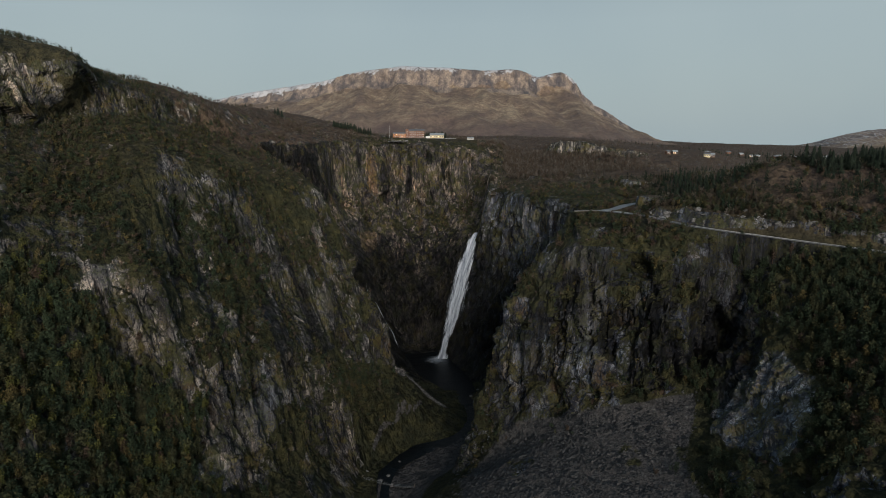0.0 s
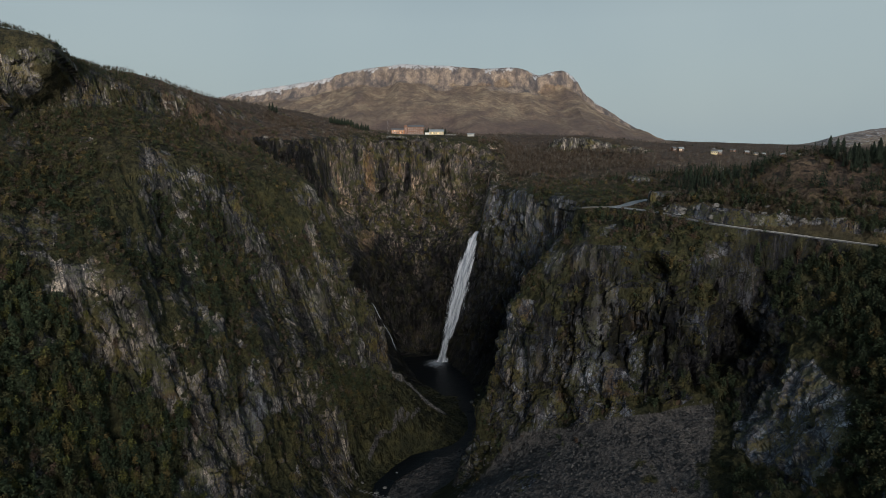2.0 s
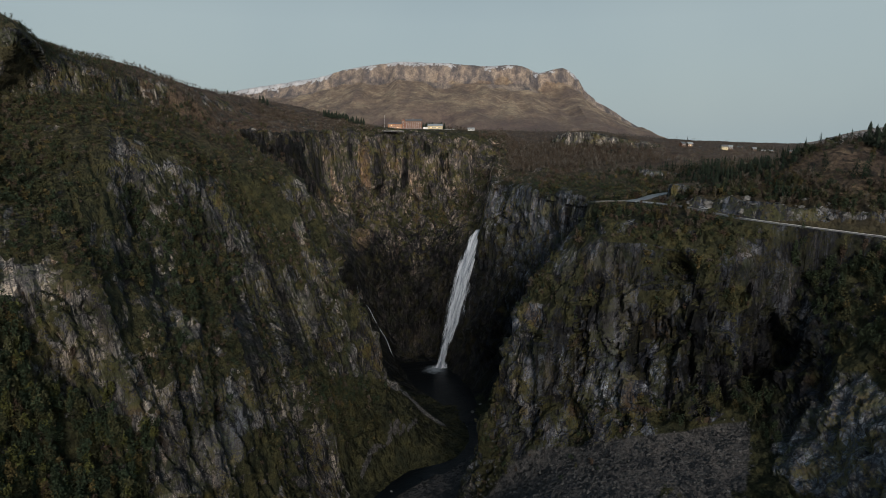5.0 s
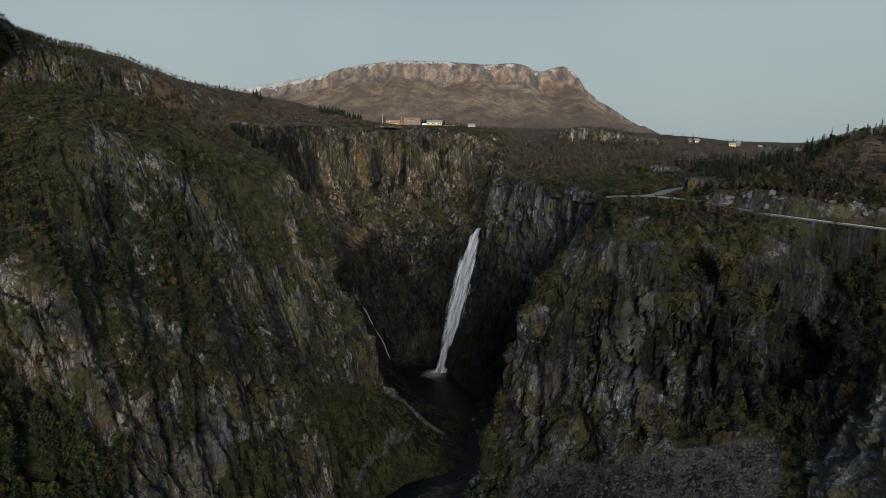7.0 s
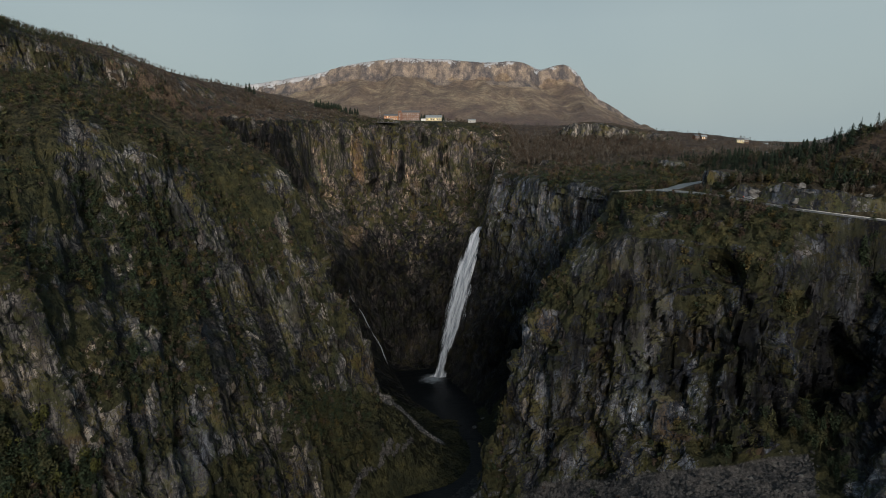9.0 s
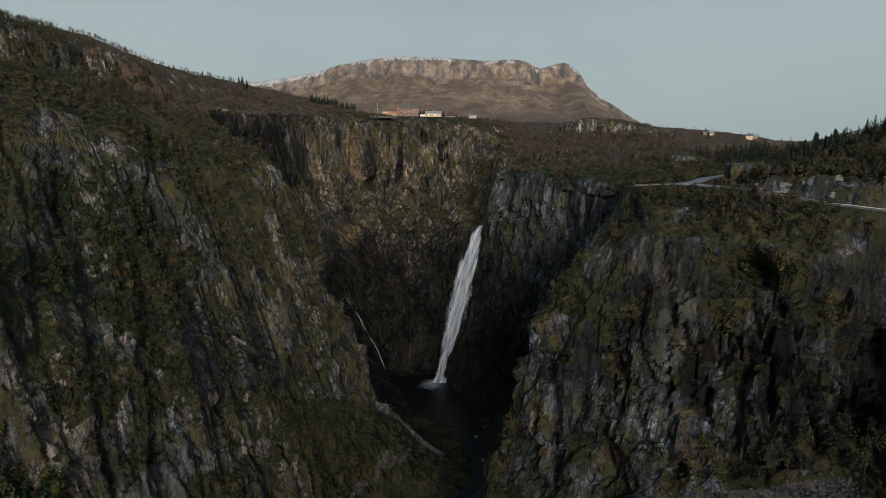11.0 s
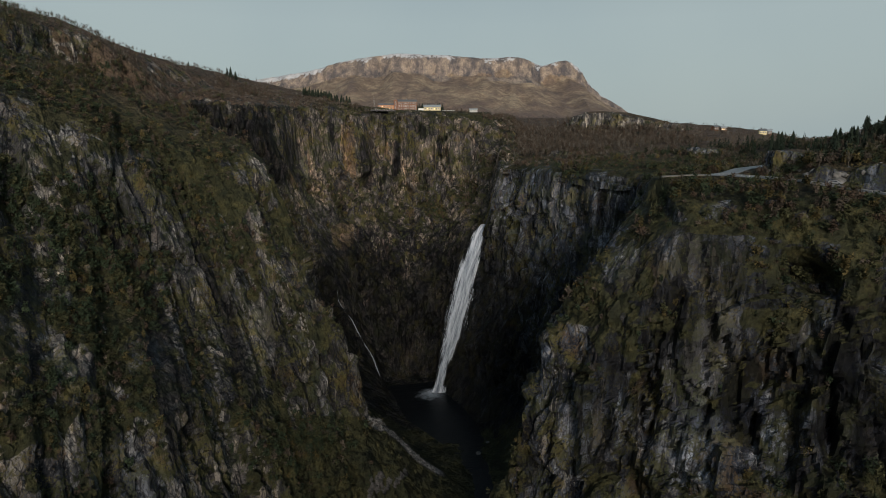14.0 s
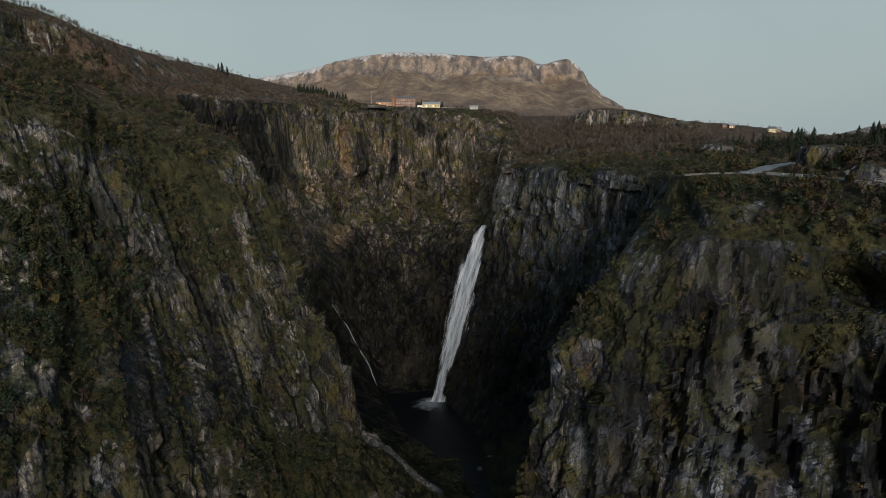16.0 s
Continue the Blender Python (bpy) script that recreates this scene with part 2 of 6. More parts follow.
    moor = mix(n, l, ramp(n, l, fine, (0.4, (0.7, 0.7, 0.7)), (0.6, (0, 0, 0))), moor, (0.03, 0.022, 0.019))
    rubble = ramp(n, l, fine, (0.3, (0.03, 0.029, 0.030)), (0.5, (0.085, 0.080, 0.078)), (0.75, (0.20, 0.19, 0.18)))
    edge = math_node(n, l, "ADD", veg, math_node(n, l, "MULTIPLY", math_node(n, l, "SUBTRACT", fine, 0.5), 0.9))
    col = mix(n, l, ramp(n, l, edge, (0.42, (0, 0, 0)), (0.58, (1, 1, 1))), rock, mix(n, l, heath, turf, moor))
    edge = math_node(n, l, "ADD", scree, math_node(n, l, "MULTIPLY", math_node(n, l, "SUBTRACT", mid, 0.5), 0.8))
    col = mix(n, l, ramp(n, l, edge, (0.4, (0, 0, 0)), (0.6, (1, 1, 1))), col, rubble)
    gravel = ramp(n, l, fine, (0.3, (0.13, 0.12, 0.115)), (0.5, (0.29, 0.275, 0.26)), (0.7, (0.46, 0.44, 0.42)))
    col = mix(n, l, ramp(n, l, math_node(n, l, "SUBTRACT", math_node(n, l, "MULTIPLY", scree, 0.5), math_node(n, l, "MULTIPLY", fine, 0.3)), (0.5, (0, 0, 0)), (0.62, (1, 1, 1))), col, gravel)
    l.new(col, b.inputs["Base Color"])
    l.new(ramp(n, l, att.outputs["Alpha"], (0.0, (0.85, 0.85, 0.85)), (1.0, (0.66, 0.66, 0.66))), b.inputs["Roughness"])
    b.inputs["Specular IOR Level"].default_value = 0.22
    # tilted joint faces, coarse to fine, in metres
    relief = math_node(n, l, "MULTIPLY", slope_a, 4.0)
    relief = math_node(n, l, "ADD", relief, math_node(n, l, "MULTIPLY", slope_b, 2.3))
    relief = math_node(n, l, "ADD", relief, math_node(n, l, "MULTIPLY", slope_c, 0.85))
    relief = math_node(n, l, "ADD", relief, math_node(n, l, "MULTIPLY", math_node(n, l, "ADD", fine, thin), 0.6))
    bump(n, l, b, relief, 1.0, 1.0)
    return m


GROUND = ground_material()

# ---- the gorge: cross-sections from the river up to the moor, from behind the camera on one
# side, round the head with its falls, and back on the other side.  Rows of each section:
# river, bank, talus, foot, low cliff, mid cliff, high cliff, rim, slope, upland ----
SECTIONS = []


def section(*points):
    SECTIONS.append(points)


# unseen ridge behind the camera, added to keep low sun off the gorge floor
section((-40, -1350, 480), (-60, -1350, 480), (-110, -1350, 480), (-160, -1350, 480), (-200, -1350, 480), (-240, -1350, 480), (-290, -1350, 480), (-340, -1350, 480), (-420, -1350, 480), (-600, -1350, 480))
section((-40, -900, -60), (-60, -900, -58), (-110, -900, -30), (-160, -900, 10), (-200, -900, 60), (-240, -900, 110), (-290, -900, 160), (-340, -900, 200), (-420, -900, 260), (-600, -900, 360))
section((-40, -100, -40), (-58, -100, -38), (-110, -100, -10), (-170, -100, 30), (-215, -90, 75), (-250, -80, 120), (-300, -60, 165), (-350, -40, 205), (-430, 0, 265), (-600, 60, 370))
section((-40, 180, -30), (-56, 180, -28), (-105, 190, 0), (-165, 200, 40), (-205, 215, 80), (-240, 230, 120), (-275, 250, 160), (-310, 280, 205), (-380, 340, 265), (-520, 420, 370))
section((-40, 300, -23), (-54, 300, -21), (-105, 305, 15), (-160, 310, 50), (-195, 315, 90), (-212, 322, 130), (-240, 335, 165), (-272, 365, 210), (-330, 455, 262), (-405, 540, 350))
section((-44, 358, -20), (-58, 358, -17), (-104, 358, 16), (-140, 356, 45), (-172, 356, 82), (-196, 358, 122), (-224, 364, 165), (-256, 385, 202), (-322, 482, 262), (-376, 545, 342))
section((-47, 395, -18), (-62, 396, -15), (-96, 392, 18), (-120, 385, 45), (-142, 380, 80), (-162, 383, 118), (-190, 390, 168), (-232, 412, 196), (-316, 515, 266), (-346, 540, 334))
section((-52, 455, -12), (-66, 455, -9), (-88, 448, 25), (-106, 442, 62), (-122, 444, 96), (-158, 458, 130), (-192, 458, 160), (-222, 500, 238), (-286, 538, 272), (-376, 610, 326))
section((-25, 494, -10), (-34, 496, -6), (-46, 504, 20), (-70, 502, 50), (-104, 505, 88), (-132, 520, 118), (-153, 520, 160), (-186, 528, 222), (-245, 575, 262), (-362, 650, 322))
section((8, 508, -7), (-5, 512, -4), (-24, 520, 18), (-54, 526, 46), (-82, 527, 88), (-110, 536, 120), (-136, 550, 160), (-180, 562, 216), (-240, 605, 262), (-358, 668, 320))
section((28, 540, -6), (11, 544, -2), (-24, 557, 20), (-50, 550, 47), (-62, 548, 95), (-86, 567, 130), (-101, 592, 162), (-127, 612, 206), (-184, 648, 237), (-340, 698, 318))
section((24, 596, -3), (-14, 585, 0), (-62, 580, 26), (-84, 584, 58), (-98, 594, 95), (-118, 612, 128), (-138, 638, 158), (-178, 645, 212), (-206, 680, 238), (-345, 745, 314))
section((6, 622, -2), (-24, 612, 0), (-68, 618, 26), (-92, 630, 60), (-112, 650, 104), (-138, 664, 144), (-188, 682, 208), (-205, 698, 251), (-240, 750, 268), (-336, 795, 309))
section((-10, 650, 0), (-32, 640, 1), (-72, 655, 26), (-98, 678, 64), (-116, 700, 108), (-134, 712, 150), (-152, 722, 200), (-166, 722, 250), (-222, 800, 266), (-328, 840, 305))
section((-20, 680, 0), (-50, 712, 1), (-62, 732, 28), (-78, 745, 66), (-98, 762, 112), (-122, 785, 150), (-142, 802, 198), (-150, 808, 252), (-200, 885, 272), (-320, 960, 307))
section((-20, 685, 0), (-38, 724, 1), (-44, 740, 30), (-56, 758, 70), (-70, 786, 106), (-88, 816, 148), (-104, 838, 198), (-114, 852, 254), (-150, 960, 272), (-255, 1150, 298))
section((-18, 688, 0), (-22, 728, 1), (-24, 742, 32), (-28, 764, 70), (-36, 804, 104), (-48, 848, 140), (-62, 876, 192), (-72, 891, 252), (-100, 985, 261), (-150, 1300, 272))
section((-15, 690, 0), (-6, 722, 1), (-2, 734, 32), (3, 750, 70), (4, 785, 106), (4, 842, 138), (4, 876, 190), (8, 895, 247), (25, 985, 255), (-10, 1300, 268))
section((-13, 690, 0), (-1, 713, 1), (5, 724, 30), (11, 736, 66), (18, 752, 106), (26, 800, 136), (34, 868, 168), (44, 895, 241), (62, 985, 249), (50, 1290, 262))
section((-12, 692, 0), (1, 702, 2), (8, 712, 30), (16, 722, 68), (25, 735, 105), (37, 752, 137), (46, 775, 142), (74, 905, 228), (95, 985, 245), (120, 1280, 262))
section((-8, 690, 0), (7, 692, 2), (17, 697, 30), (28, 708, 70), (39, 730, 112), (46, 746, 150), (52, 755, 182), (58, 762, 197), (88, 850, 204), (180, 1250, 258))
section((0, 655, -1), (14, 672, 1), (26, 678, 32), (42, 688, 80), (54, 700, 125), (62, 708, 162), (68, 712, 186), (74, 714, 197), (110, 800, 204), (260, 1150, 257))
section((20, 600, -3), (36, 625, 0), (52, 634, 32), (66, 640, 78), (76, 640, 122), (82, 638, 160), (86, 634, 186), (92, 634, 197), (140, 720, 205), (360, 1020, 236))
section((32, 570, -4), (48, 568, 0), (78, 575, 40), (94, 568, 82), (106, 562, 124), (114, 556, 158), (119, 550, 182), (126, 548, 198), (180, 620, 204), (430, 930, 218))
section((28, 540, -6), (42, 525, -3), (56, 505, 25), (64, 496, 62), (72, 490, 102), (82, 484, 140), (95, 476, 172), (110, 472, 195), (160, 520, 202), (460, 840, 212))
section((8, 506, -8), (18, 468, -5), (26, 444, 25), (34, 436, 62), (38, 430, 98), (48, 428, 132), (66, 432, 165), (92, 446, 193), (124, 452, 200), (470, 760, 210))
section((-5, 500, -9), (2, 445, -5), (16, 418, 20), (30, 416, 50), (40, 416, 86), (48, 414, 120), (66, 420, 158), (88, 418, 186), (118, 436, 200), (480, 680, 212))
section((-20, 494, -10), (-14, 440, -9), (24, 398, 22), (60, 392, 62), (70, 398, 100), (78, 396, 128), (82, 400, 158), (90, 400, 184), (124, 424, 200), (480, 600, 214))
section((-38, 478, -11), (-26, 425, -13), (34, 368, 40), (94, 366, 82), (108, 378, 112), (112, 386, 140), (118, 380, 166), (123, 386, 184), (140, 412, 201), (470, 520, 214))
section((-50, 450, -13), (-36, 405, -15), (44, 345, 50), (120, 354, 92), (132, 364, 118), (136, 364, 146), (139, 366, 168), (146, 374, 184), (164, 392, 200), (450, 450, 212))
section((-50, 420, -15), (-40, 380, -17), (50, 322, 54), (150, 346, 100), (170, 362, 120), (179, 368, 146), (186, 372, 168), (196, 374, 182), (214, 377, 195), (440, 400, 208))
section((-48, 400, -18), (-38, 360, -19), (55, 300, 56), (128, 298, 80), (160, 303, 102), (182, 318, 136), (206, 334, 160), (228, 346, 178), (255, 358, 190), (450, 360, 206))
section((-44, 350, -21), (-30, 300, -22), (55, 245, 52), (125, 240, 78), (160, 250, 104), (190, 268, 134), (216, 290, 158), (244, 308, 174), (285, 325, 188), (470, 320, 206))
section((-40, 180, -30), (-24, 150, -28), (50, 120, 40), (120, 110, 74), (160, 115, 104), (195, 125, 134), (230, 140, 160), (265, 155, 178), (320, 170, 192), (500, 180, 210))
section((-40, -100, -40), (-22, -110, -38), (50, -120, 20), (120, -120, 60), (170, -120, 100), (210, -120, 134), (250, -120, 165), (290, -120, 185), (360, -120, 200), (540, -120, 220))
section((-40, -900, -60), (-20, -900, -58), (50, -900, -10), (120, -900, 40), (180, -900, 90), (220, -900, 130), (270, -900, 170), (320, -900, 195), (400, -900, 220), (600, -900, 250))
# other end of the unseen, sun-blocking ridge
section((-40, -1350, 480), (-20, -1350, 480), (50, -1350, 480), (120, -1350, 480), (180, -1350, 480), (220, -1350, 480), (270, -1350, 480), (320, -1350, 480), (400, -1350, 480), (600, -1350, 480))


def far_rows(p):
    """Two more rows that carry a section out over the moor to the horizon."""
    dx, dy = p[0], p[1] - 300
    d = math.hypot(dx, dy)
    east = smoothstep(0.1, 0.6, dx / d) if dy > 0 else 0.0
    ahead = dy / d
    z1 = 268 - 50 * float(east) + (60 if dx < 0 and ahead < 0.75 else 0)
    z2 = 300 - 70 * float(east) + (120 if dx < 0 and ahead < 0.75 else 0)
    return [(dx / d * 1900, 300 + dy / d * 1900, z1), (dx / d * 4600, 300 + dy / d * 4600, z2)]


def spline(values, steps, ease=None):
    """Catmull-Rom along the first axis; steps[i] samples between i and i + 1, closer at the start where ease says so."""
    v = np.concatenate([2 * values[:1] - values[1:2], values, 2 * values[-1:] - values[-2:-1]])
    out = []
    for i, count in enumerate(steps):
        t = ((np.arange(count) / count) ** (ease or {}).get(i, 1.0)).reshape(-1, *[1] * (values.ndim - 1))
        a, b, c, d = v[i], v[i + 1], v[i + 2], v[i + 3]
        curved = 0.5 * (2 * b + (c - a) * t + (2 * a - 5 * b + 4 * c - d) * t ** 2 + (3 * b - a - 3 * c + d) * t ** 3)
        out.append(0.55 * curved + 0.45 * (b + (c - b) * t))
    out.append(values[-1:])
    return np.concatenate(out)


NET = np.array([list(s) + far_rows(s[-1]) for s in SECTIONS], float)
gaps = np.linalg.norm(np.diff(NET[:, 3:9], axis=0), axis=2).mean(axis=1)
steps_u = [int(np.clip(g / 1.3, 6, 72)) if 2 < k < len(gaps) - 3 else 12 for k, g in enumerate(gaps)]
steps_v = [6, 18, 30, 34, 34, 34, 34, 36, 60, 36, 20]
sheet = spline(NET, steps_u)
EASE = {8: 2.0}
sheet = spline(sheet.transpose(1, 0, 2), steps_v, EASE)  # rows along v, columns along u
ROWS_V, COLS_U = sheet.shape[:2]
# how far along the sections each row lies: 0 river, 1 bank, ... 9 upland, 10 and 11 far
row_at = np.concatenate([i + (np.arange(c) / c) ** EASE.get(i, 1.0) for i, c in enumerate(steps_v)] + [[11.0]])[:, None] * np.ones((1, COLS_U))
# across and along the streaks: down the fall line, on the outer side in steep leaning planes
outer = np.arange(COLS_U)[None, :] < sum(steps_u[:10])
lean_u = sheet[..., 0] + 0.45 * sheet[..., 1] + 0.26 * sheet[..., 2]
flow = np.where(outer[..., None], np.stack([lean_u, 0 * lean_u, 1.25 * sheet[..., 2]], 2), sheet * np.array([1, 1, 1.2]))


def sheet_normals(p):
    n = np.cross(np.gradient(p, axis=1), np.gradient(p, axis=0))
    n /= np.linalg.norm(n, axis=2, keepdims=True) + 1e-9
    return np.where(n[..., 2:3] < 0, -n, n) if np.median(n[..., 2]) > 0 else -n


def facets(u, v, su, sv, seed):
    """Broken rock faces: jittered cells, each set proud or back and tilted."""
    a, b = u / su, v / sv
    i, j = np.floor(a).astype(np.int64), np.floor(b).astype(np.int64)
    best, value = np.full(a.shape, 9.0), np.zeros(a.shape)
    for di in (-1, 0, 1):
        for dj in (-1, 0, 1):
            ci, cj = i + di, j + dj
            ox = ci + 0.5 + 0.45 * hash_grid(ci, cj, ci * 0 + 1, seed) - a
            oy = cj + 0.5 + 0.45 * hash_grid(ci, cj, ci * 0 + 2, seed) - b
            d = ox * ox + oy * oy
            h = hash_grid(ci, cj, ci * 0 + 3, seed) + 0.9 * ox * hash_grid(ci, cj, ci * 0 + 4, seed) - 0.5 * oy * (0.6 + hash_grid(ci, cj, ci * 0 + 5, seed))
            value = np.where(d < best, h, value)
            best = np.minimum(best, d)
    return value


def facets3(x, y, z, sx, sz, seed):
    """The same in space: blocks of rock with flat, tilted faces."""
    a, b, c = x / sx, y / sx, z / sz
    i, j, k = (np.floor(q).astype(np.int64) for q in (a, b, c))
    best = np.full(a.shape, 9.0)
    bi, bj, bk = i.copy(), j.copy(), k.copy()
    for di in (-1, 0, 1):
        for dj in (-1, 0, 1):
            for dk in (-1, 0, 1):
                ci, cj, ck = i + di, j + dj, k + dk
                d = (ci + 0.5 + 0.45 * hash_grid(ci, cj, ck, seed) - a) ** 2 + (cj + 0.5 + 0.45 * hash_grid(ci, cj, ck, seed + 1) - b) ** 2 + (ck + 0.5 + 0.45 * hash_grid(ci, cj, ck, seed + 2) - c) ** 2
                near = d < best
                best = np.where(near, d, best)
                bi, bj, bk = np.where(near, ci, bi), np.where(near, cj, bj), np.where(near, ck, bk)
    tilt = [hash_grid(bi, bj, bk, seed + n) for n in (4, 5, 6)]
    return hash_grid(bi, bj, bk, seed + 3) + 0.9 * ((a - bi - 0.5) * tilt[0] + (b - bj - 0.5) * tilt[1] + (c - bk - 0.5) * tilt[2])


# hollows under overhangs and dark clefts: centre, half sizes, depth
HOLLOWS = [((125, 379, 173), (10, 12, 9), 12), ((-126, 525, 92), (7, 12, 22), 13), ((-176, 345, 122), (9, 14, 20), 9), ((96, 374, 92), (9, 9, 4), 5), ((128, 362, 132), (3.5, 10, 26), 8), ((146, 361, 122), (3, 10, 24), 8), ((160, 358, 128), (3.5, 10, 22), 8), ((174, 362, 138), (3.5, 10, 26), 8), ((60, 416, 120), (3, 9, 22), 6), ((78, 398, 110), (3, 9, 24), 7), ((100, 380, 128), (3, 9, 18), 6), ((-160, 818, 205), (9, 12, 30), 6), ((-128, 842, 215), (3.5, 14, 32), 8), ((-76, 884, 215), (4, 14, 34), 8), ((-104, 858, 200), (3, 14, 30), 7), ((-26, 890, 236), (4, 12, 11), 8), ((-50, 880, 182), (4, 14, 26), 7), ((-8, 880, 200), (3, 14, 22), 6)]


def shape_ground(p):
    n = sheet_normals(p)
    x, y, z = p[..., 0], p[..., 1], p[..., 2]
    steep = smoothstep(0.78, 0.45, n[..., 2])
    cliff = smoothstep(1.6, 2.6, row_at) * smoothstep(8.3, 7.4, row_at)
    wall = np.maximum(steep, cliff * 0.5) * smoothstep(1.2, 2.2, row_at) * smoothstep(9.2, 8.0, row_at)
    scree_fan = smoothstep(3.3, 2.9, row_at) * smoothstep(-20, 20, x) * smoothstep(420, 395, y)
    wall = wall * (1 - scree_fan)
    lane = np.hypot(x - ((z - 1) * 0.26 - 1), (y - (691 + (z - 1) * 0.40)) * 0.5)
    lane = np.minimum(lane, 1.3 * np.hypot(x + 52 + (z - 1) * 0.45, (y - (712 + (z - 1) * 0.33)) * 0.5))
    calm = smoothstep(6, 22, lane) * 0.85 + 0.15
    # buttresses and gullies down the fall line, then broken faces, cracks and blocks
    warp = 2.2 * fractal(x / 40, y / 40, z / 40, 2, 0.5, 71)
    fx, fy, fz = flow[..., 0] + warp, flow[..., 1] - warp, flow[..., 2] + warp
    rib = fractal(fx / 40, fy / 40, fz / 190, 2, 0.5, 3, True) - 0.3
    groove = fractal(fx / 9, fy / 9, fz / 120, 3, 0.55, 11, True) - 0.3
    block = fractal(x / 7, y / 7, z / 9, 4, 0.6, 23)
    shelf = fractal(x / 70, y / 70, z / 15, 3, 0.5, 31)
    sway = 1.5 * fractal(x / 14, y / 14, z / 14, 2, 0.5, 73)
    big = facets3(x + sway, y + sway, z + sway + 0.4 * x, 19, 30, 51)
    small = facets3(x + sway, y - sway, z + 0.5 * x, 7.5, 12, 57)
    chip = facets3(fx, fy, fz, 3.4, 6.0, 59)
    # long slabs split down the fall line
    lay = facets3(fx, fy, fz, 15, 110, 61)
    pillar = facets3(fx, fy, fz, 5.5, 48, 63)
    west = smoothstep(-55, -100, x) * smoothstep(660, 620, y) * smoothstep(370, 395, y)
    east = smoothstep(10, 40, x) * smoothstep(760, 730, y)
    head = smoothstep(660, 720, y)
    # deep upright fractures
    split = np.abs(smooth_noise(fx / 15, fy / 15, fz / 75, 65)) + 0.10 * smooth_noise(x / 5, y / 5, z / 5, 66)
    split_b = np.abs(smooth_noise(fx / 7, fy / 7, fz / 42, 68)) + 0.10 * smooth_noise(x / 4, y / 4, z / 4, 70)
    cleft = 5.5 * smoothstep(0.13, 0.02, split) * smoothstep(-0.15, 0.25, smooth_noise(x / 30, y / 30, z / 30, 76)) + 2.4 * smoothstep(0.16, 0.03, split_b) * smoothstep(-0.1, 0.3, smooth_noise(x / 18, y / 18, z / 18, 78))
    out = wall * calm * (4.0 * rib + (0.7 + 1.2 * west + 0.6 * head) * groove + (0.8 - 0.3 * head - 0.4 * west) * block + (2.8 - 1.3 * head - 1.4 * west) * shelf + (2.2 - 1.5 * west - 0.5 * east - 1.2 * head) * big + (1.6 - 1.0 * west - 0.7 * head) * small + (3.4 + 1.2 * west + 2.2 * head) * lay + (2.0 + 1.2 * head) * pillar + 0.35 * chip)
    out = out - cleft * wall * calm
    out = out + (1 - wall) * smoothstep(1.0, 1.8, row_at) * 0.8 * block
    rim_ease = smoothstep(4.6, 6.9, row_at)
    out = np.where(out > 0, out * (1 - (0.6 + 0.3 * east) * rim_ease), out * (1 - 0.85 * rim_ease * east))
    for (hx, hy, hz), (rx, ry, rz), deep in HOLLOWS:
        d = np.sqrt(((x - hx) / rx) ** 2 + ((y - hy) / ry) ** 2 + ((z - hz + 0.5 * (x - hx)) / rz) ** 2)
        out = out - deep * smoothstep(1.0, 0.55, d)
    soft_out = out.copy()
    soft_out[1:-1, 1:-1] = 0.7 * out[1:-1, 1:-1] + 0.075 * (out[:-2, 1:-1] + out[2:, 1:-1] + out[1:-1, :-2] + out[1:-1, 2:])
    q = p + n * soft_out[..., None]
    # hummocks and bare knolls on the upland
    upland = smoothstep(7.6, 8.6, row_at)
    near = smoothstep(10.4, 9.0, row_at) * (1 - 0.85 * np.exp(-((x + 40) / 110) ** 2 - ((y - 950) / 75) ** 2))
    q[..., 2] += upland * (5.5 * fractal(x / 60, y / 60, z * 0, 5, 0.55, 41) * near + 14 * fractal(x / 420, y / 420, z * 0, 3, 0.5, 47) * smoothstep(8.8, 10, row_at))
    return q, n, wall


ROAD = [(112, 436, 203.0), (121, 427, 203.0), (137, 412, 202.0), (163, 388, 197.5), (214, 369, 192.0), (258, 349, 188.0), (330, 318, 182.0), (420, 280, 176.0)]
SIDE_ROAD = [(114, 434, 203.0), (124, 441, 203.4), (139, 459, 204.6), (164, 476, 205.8), (202, 494, 206.5), (260, 520, 207.0)]
YARD = [(-88, 1000, 259.5), (-30, 1000, 259.0), (50, 990, 256.5)]
LAY_BY = [(95, 440, 202.0), (103, 438.5, 202.6), (114, 435, 203.0)]


def to_line(x, y, line):
    """Distance in plan from points to a polyline, and the line's height there."""
    best, height = np.full(x.shape, 1e9), np.zeros(x.shape)
    for (ax, ay, az), (bx, by, bz) in zip(line, line[1:]):
        t = np.clip(((x - ax) * (bx - ax) + (y - ay) * (by - ay)) / ((bx - ax) ** 2 + (by - ay) ** 2), 0, 1)
        d = np.hypot(x - ax - t * (bx - ax), y - ay - t * (by - ay))
        height = np.where(d < best, az + t * (bz - az), height)
        best = np.minimum(best, d)
    return best, height


